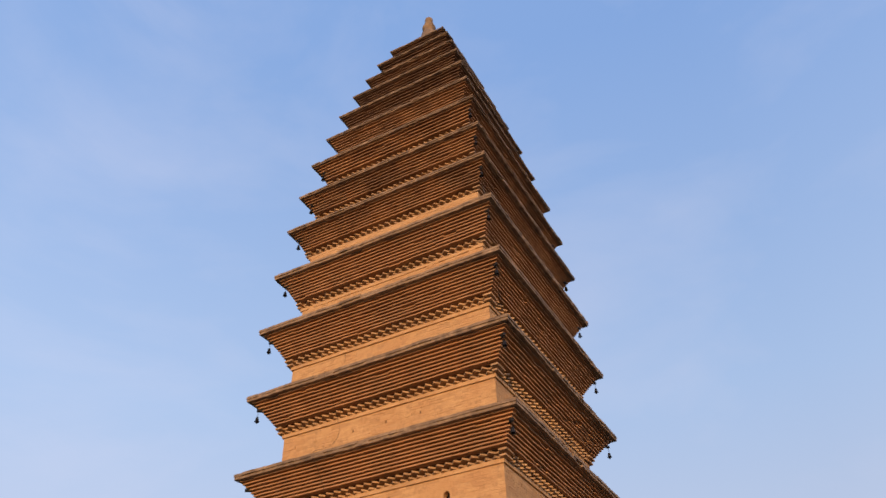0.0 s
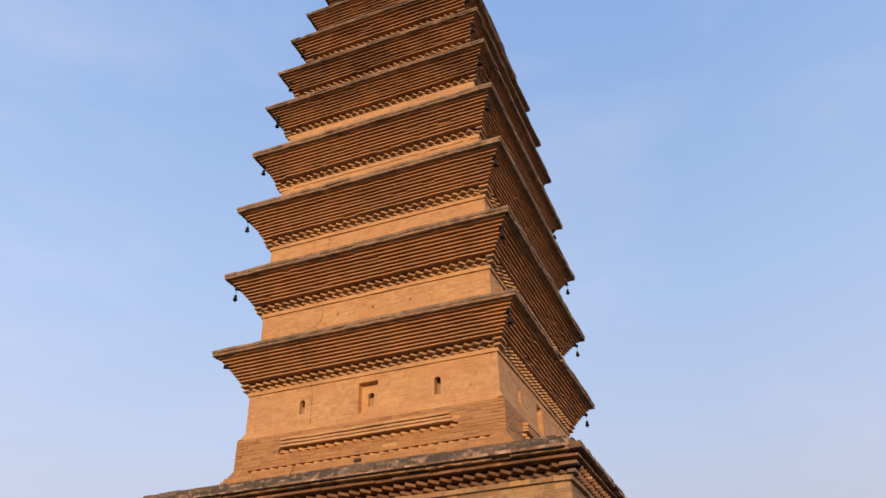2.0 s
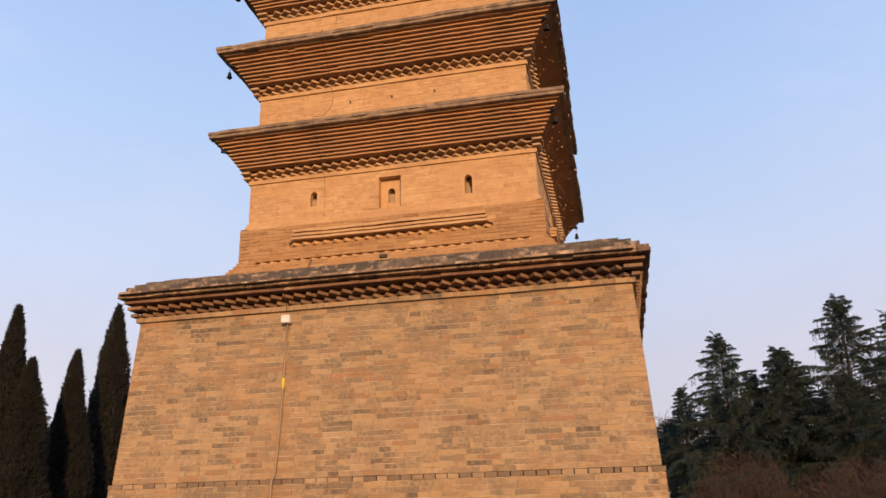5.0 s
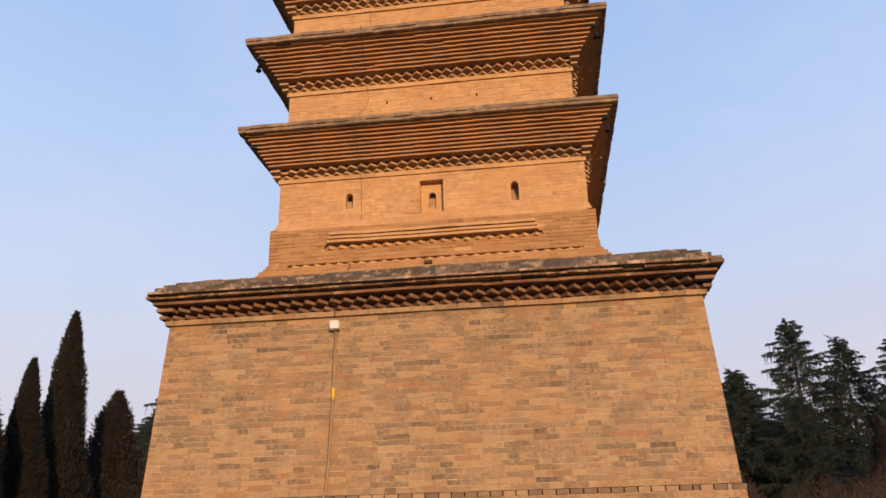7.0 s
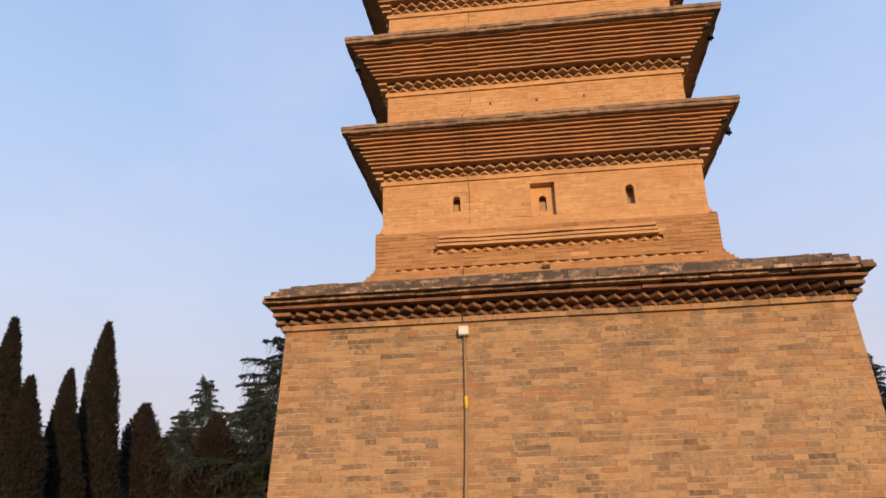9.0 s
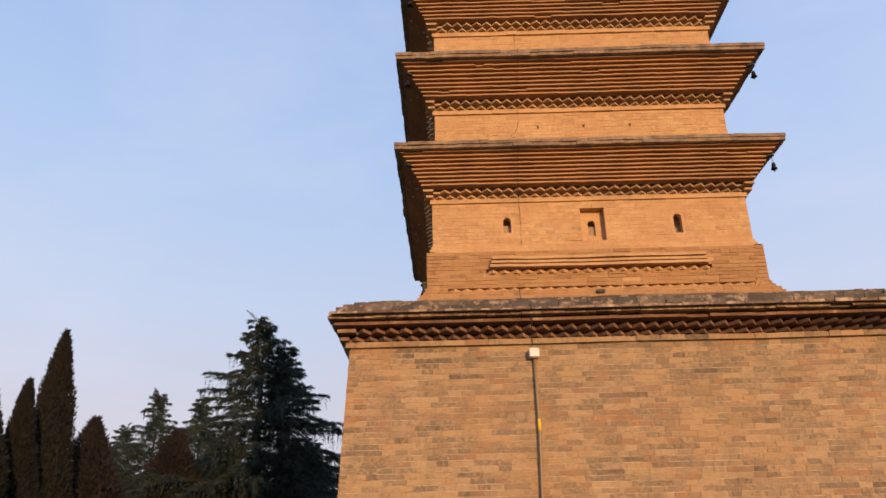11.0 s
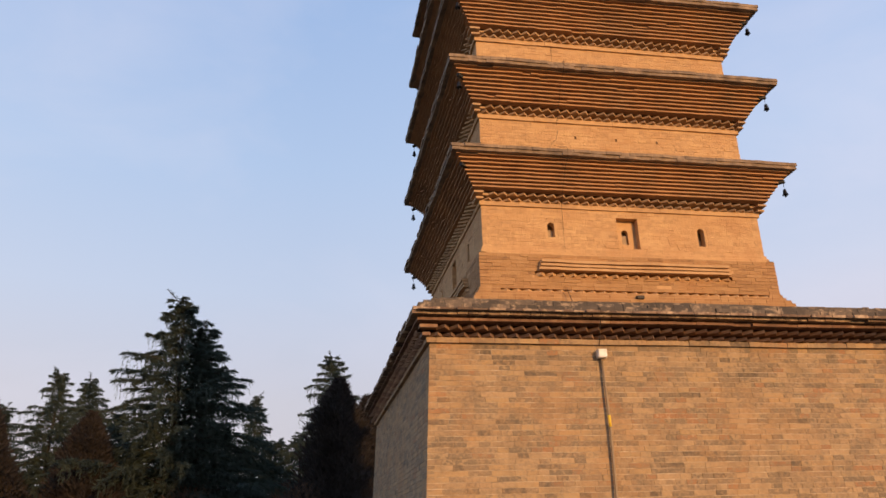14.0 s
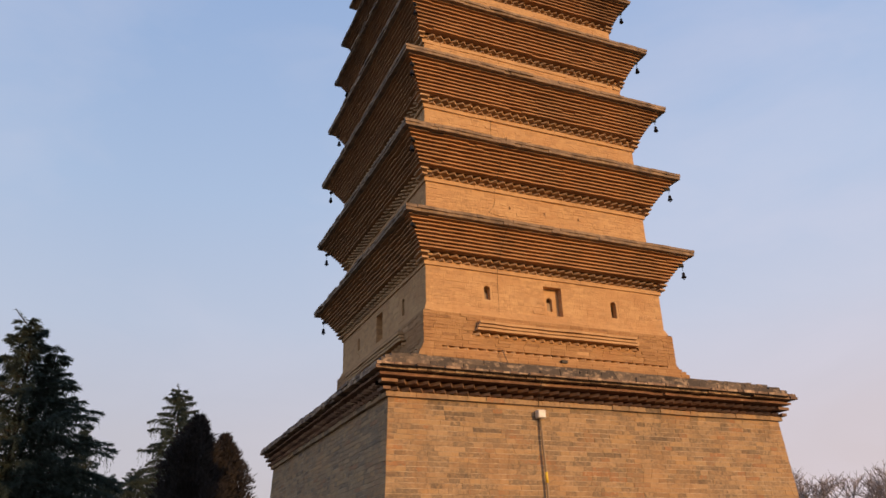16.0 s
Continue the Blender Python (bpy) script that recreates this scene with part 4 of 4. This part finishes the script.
def spire_meshes(seed, high, wide, mat, count=19000, blunt=0.62, ragged=0.10, twin=0.0, core=0.84, loose=0.0):
    """A columnar cypress or juniper: dense upright sprays over an uneven spindle."""
    r = random.Random(seed)
    bm, v, f = bmesh.new(), [], []
    limb(bm, [Vector((0, 0, high * t / 8)) for t in range(9)], [0.15 * (1 - t / 8.4) for t in range(9)], 7)

    def radius(t, a):
        body = wide * (1 - t) ** blunt * min(1.0, 0.55 + 1.6 * t)
        lump = noise.noise((math.cos(a) * 1.1 + seed, math.sin(a) * 1.1, t * high * 0.35)) + 0.6 * noise.noise((math.cos(a) * 2.6, math.sin(a) * 2.6 + seed, t * high * 1.1))
        return max(0.02, body * (1 + ragged * 2.2 * lump) + twin * wide * max(0, math.cos(a - 1)) * (t < 0.8) * (0.8 - t) * 0.5)

    # inner mass, so that no light passes through the middle
    n, m = 14, 18
    rings = [[bm.verts.new((core * radius(j / m, 2 * math.pi * i / n) * math.cos(2 * math.pi * i / n), core * radius(j / m, 2 * math.pi * i / n) * math.sin(2 * math.pi * i / n), 0.25 + (high - 0.5) * j / m)) for i in range(n)] for j in range(m + 1)]
    inner = bmesh.new()
    for a, b in zip(rings, rings[1:]):
        for i in range(n):
            q = [inner.verts.new(w.co) for w in (a[i], a[(i + 1) % n], b[(i + 1) % n], b[i])]
            inner.faces.new(q)
    for rg in rings:
        for w in rg:
            bm.verts.remove(w)
    for face in inner.faces:
        b0 = len(v)
        v.extend(w.co.copy() for w in face.verts)
        f.append((b0, b0 + 1, b0 + 2, b0 + 3))
    inner.free()
    for _ in range(count):
        t = 1 - (1 - r.random()) ** 0.72
        a = r.random() * 2 * math.pi
        rad = radius(t, a) * r.uniform(core - 0.03, 1.02 + 0.1 * loose * r.random())
        p = Vector((rad * math.cos(a), rad * math.sin(a), 0.15 + t * (high - 0.3)))
        open_out = 0.28 + 0.3 * loose
        way = Vector((math.cos(a) * open_out + r.gauss(0, 0.2 + 0.15 * loose), math.sin(a) * open_out + r.gauss(0, 0.2 + 0.15 * loose), r.uniform(0.5, 1.2))).normalized()
        leaf(v, f, p, way, r.uniform(0.08, 0.18 + 0.12 * loose), r.uniform(0.014, 0.032), r)
    return from_bm("trunk", bm), mesh_of("crown", v, f, mat)


def shrub_mesh(seed, high, wide, count=15000):
    """A bushy shrub in winter: a dome of fine reddish twigs."""
    r = random.Random(seed)
    v, f = [], []
    for _ in range(count):
        a, e = r.random() * 6.283, math.asin(r.random())
        d = r.random() ** 0.35 * (1 + 0.18 * noise.noise((math.cos(a) * 2, math.sin(a) * 2, e * 2 + seed)))
        p = Vector((wide * d * math.cos(a) * math.cos(e), wide * d * math.sin(a) * math.cos(e), 0.05 + high * d * math.sin(e) * 0.92))
        way = Vector((math.cos(a) * 0.5 + r.gauss(0, 0.4), math.sin(a) * 0.5 + r.gauss(0, 0.4), r.uniform(0.3, 1.2))).normalized()
        leaf(v, f, p, way, r.uniform(0.10, 0.26), r.uniform(0.004, 0.010), r)
    bm = bmesh.new()
    for _ in range(16):
        a = r.random() * 6.283
        tip = Vector((wide * 0.7 * math.cos(a), wide * 0.7 * math.sin(a), high * r.uniform(0.55, 0.9)))
        limb(bm, [Vector((0, 0, 0)), tip * 0.5 + Vector((0, 0, 0.15)), tip], [0.03, 0.018, 0.006], 4)
    return from_bm("stems", bm), mesh_of("twigs", v, f, MAT_SHRUB)


def bare_meshes(seed, high):
    """A leafless tree: forked limbs down to fine twigs."""
    r = random.Random(seed)
    bm, fine = bmesh.new(), bmesh.new()

    def grow(p, way, length, rad, depth):
        q = p + way * length
        mid = p + way * length * 0.5 + Vector((r.gauss(0, 0.04), r.gauss(0, 0.04), 0)) * length
        limb(bm if depth < 3 else fine, [p, mid, q], [rad, rad * 0.85, rad * 0.65], 5 if depth < 2 else 3)
        if depth >= 6:
            return
        for _ in range(3 if depth else 4):
            turn = Vector((r.gauss(0, 0.5), r.gauss(0, 0.5), r.gauss(0.15, 0.25)))
            grow(p.lerp(q, r.uniform(0.55, 1.0)), (way + turn).normalized(), length * r.uniform(0.58, 0.82), max(0.012, rad * 0.64), depth + 1)

    grow(Vector((0, 0, 0)), Vector((0, 0, 1)), high * 0.33, 0.17, 0)
    return from_bm("trunk", bm), from_bm("twigs", fine)


def plant(kind, label, category, group, meshes, x, y, scale=1.0, rot=0.0, squash=1.0, names=("trunk", "crown"), mats=(None, None)):
    tree = tagged(new(kind), label, category, group)
    tree.matrix_basis = Matrix.LocRotScale((x, y, 0), Euler((0, 0, rot)), (scale * squash, scale * squash, scale))
    for name, me, mat in zip(names, meshes, mats):
        part(name, me, mat or MAT_BARK, tree)
    return tree


CEDARS = [cedar_meshes(3, 10.0, 5.7, 0.75, 44), cedar_meshes(11, 10.0, 4.6, 0.6, 38), cedar_meshes(23, 10.0, 5.9, 0.35, 36)]
SPIRES = [spire_meshes(5, 10.0, 1.35, MAT_CYPRESS, 26000, blunt=0.8, ragged=0.13, core=0.76, loose=0.45), spire_meshes(8, 10.0, 1.5, MAT_CYPRESS, 28000, blunt=0.8, ragged=0.13, twin=0.4, core=0.76, loose=0.45)]
JUNIPERS = [spire_meshes(14, 8.0, 1.9, MAT_JUNIPER, 20000, blunt=0.85, ragged=0.3, core=0.55, loose=1.0), spire_meshes(17, 8.0, 2.4, MAT_JUNIPER, 30000, blunt=0.85, ragged=0.3, core=0.55, loose=1.0)]
CYP = "tall dark columnar cypress with dense winter foliage"
for n, (x, y, h, sq, rot, m) in enumerate([(-16.3, 7.8, 8.6, 1.05, 0.4, 0), (-15.4, 7.75, 6.7, 1.1, 2.2, 0), (-16.1, 10.8, 7.6, 1.0, 4.0, 0), (-16.7, 13.8, 10.15, 1.15, 1.2, 1), (-18.6, 9.0, 7.6, 1.15, 3.0, 1), (-19.5, 5.8, 7.4, 1.1, 5.0, 0)]):
    plant("cypress", CYP, "cypress tree", "row of cypresses", SPIRES[m], x, y, h / 10, rot, sq * 10 / h * 0.9)
CED = "dark green deodar cedar with layered drooping branches"
for x, y, h, sq, rot, m in [(-15.85, 21.25, 9.6, 0.9, 0.3, 1), (-17.1, 31.6, 11.3, 1.0, 1.9, 0), (-10.35, 18.6, 12.15, 1.12, 0.9, 0), (-9.4, 18.9, 10.9, 1.1, 2.5, 1), (-8.5, 38.0, 11.6, 0.8, 4.1, 1), (-40.4, 38.2, 11.0, 0.8, 0.7, 1), (-3.8, 29.5, 12.3, 0.9, 3.3, 2), (-5.5, 31.0, 8.2, 1.1, 0.2, 2), (-21.0, 30.0, 9.5, 1.1, 5.2, 2),
                            (17.1, 35.1, 13.6, 1.0, 1.0, 2), (9.8, 33.3, 11.3, 1.0, 2.0, 2), (7.3, 35.6, 8.5, 1.0, 4.0, 1), (12.9, 32.8, 10.2, 1.3, 5.5, 0), (20.1, 35.6, 12.4, 1.0, 0.0, 0), (22.4, 34.0, 11.8, 1.0, 3.0, 2), (15.2, 30.5, 8.0, 1.2, 2.6, 0), (26.0, 33.0, 11.0, 1.1, 1.4, 1)]:
    plant("cedar", CED, "cedar tree", "cedars behind the pagoda", CEDARS[m], x, y, h / 10, rot, sq)
for x, y, h, sq, rot, m in [(6.6, 39.0, 6.8, 1.5, 0.5, 2), (9.6, 37.5, 8.2, 1.4, 1.7, 0), (11.4, 36.0, 9.2, 1.2, 5.1, 1), (14.5, 39.5, 10.2, 1.4, 3.1, 2), (18.8, 40.0, 8.6, 1.3, 4.4, 0), (23.0, 39.0, 9.0, 1.3, 5.6, 2), (27.5, 38.0, 9.0, 1.3, 0.8, 0),
                            (-25.0, 27.0, 7.6, 1.5, 1.1, 2), (-20.5, 27.5, 7.8, 1.5, 2.3, 0), (-14.5, 28.0, 8.2, 1.5, 3.5, 2), (-10.5, 31.0, 8.6, 1.5, 4.7, 0), (-7.0, 33.0, 8.0, 1.5, 5.9, 2), (-2.5, 34.0, 8.4, 1.4, 0.6, 0), (-12.5, 36.0, 9.0, 1.5, 0.2, 2), (-17.5, 36.0, 9.0, 1.5, 2.9, 1), (-23.0, 19.5, 6.0, 1.4, 4.0, 2)]:
    plant("cedar", "low dense cedar standing behind the taller ones", "cedar tree", "cedars behind the pagoda", CEDARS[m], x, y, h / 10, rot, sq)
JUN = "brownish conical juniper in winter leaf"
for x, y, h, sq, rot, m in [(-17.6, 19.2, 7.85, 1.2, 0.5, 1), (-13.05, 16.4, 6.75, 1.3, 2.0, 1), (-3.95, 18.2, 8.45, 1.3, 1.1, 1), (-2.7, 19.2, 7.9, 1.25, 3.9, 1), (-19.8, 17.0, 6.2, 1.1, 4.4, 0), (18.0, 27.5, 6.3, 0.9, 0.9, 0)]:
    plant("juniper", JUN, "juniper tree", "junipers behind the pagoda", JUNIPERS[m], x, y, h / 8, rot, sq)
SHRUBS = [shrub_mesh(31, 3.0, 1.9), shrub_mesh(37, 3.0, 2.3)]
for x, y, h, sq, rot, m in [(7.4, 14.5, 3.15, 1.0, 0.4, 0), (11.0, 14.0, 2.9, 1.2, 2.0, 1), (14.4, 15.5, 3.7, 1.1, 4.2, 1), (-9.3, 15.6, 3.95, 0.7, 1.0, 0), (-5.6, 16.0, 4.1, 0.7, 3.0, 0)]:
    plant("shrub", "rounded reddish-brown shrub, almost leafless", "shrub", "winter shrubs", SHRUBS[m], x, y, h / 3, rot, sq, ("stem_cluster", "foliage"))
BARE = [bare_meshes(41, 9.0), bare_meshes(43, 9.0)]
for x, y, h, rot, m in [(5.6, 46.0, 9.9, 0.2, 0), (4.0, 50.0, 9.4, 1.6, 1), (6.9, 47.0, 9.2, 2.6, 1), (5.0, 44.0, 8.8, 4.1, 1), (38.0, 25.0, 10.0, 0.7, 0), (41.0, 22.0, 10.2, 2.2, 1), (44.0, 27.0, 10.6, 4.0, 0), (36.5, 31.0, 9.8, 5.0, 1), (34.0, 35.0, 10.4, 1.2, 0), (39.5, 28.5, 10.6, 2.9, 1), (31.0, 38.0, 10.8, 0.1, 1), (-28.3, 26.0, 9.3, 1.0, 0), (-24.0, 33.0, 9.0, 3.0, 1), (48.0, 20.0, 8.6, 3.3, 1)]:
    plant("bare_tree", "leafless grey-brown tree in the distance", "tree", "bare trees in the distance", BARE[m], x, y, h / 9, rot, 1.0, ("trunk", "crown"), (MAT_BARK, MAT_TWIG))
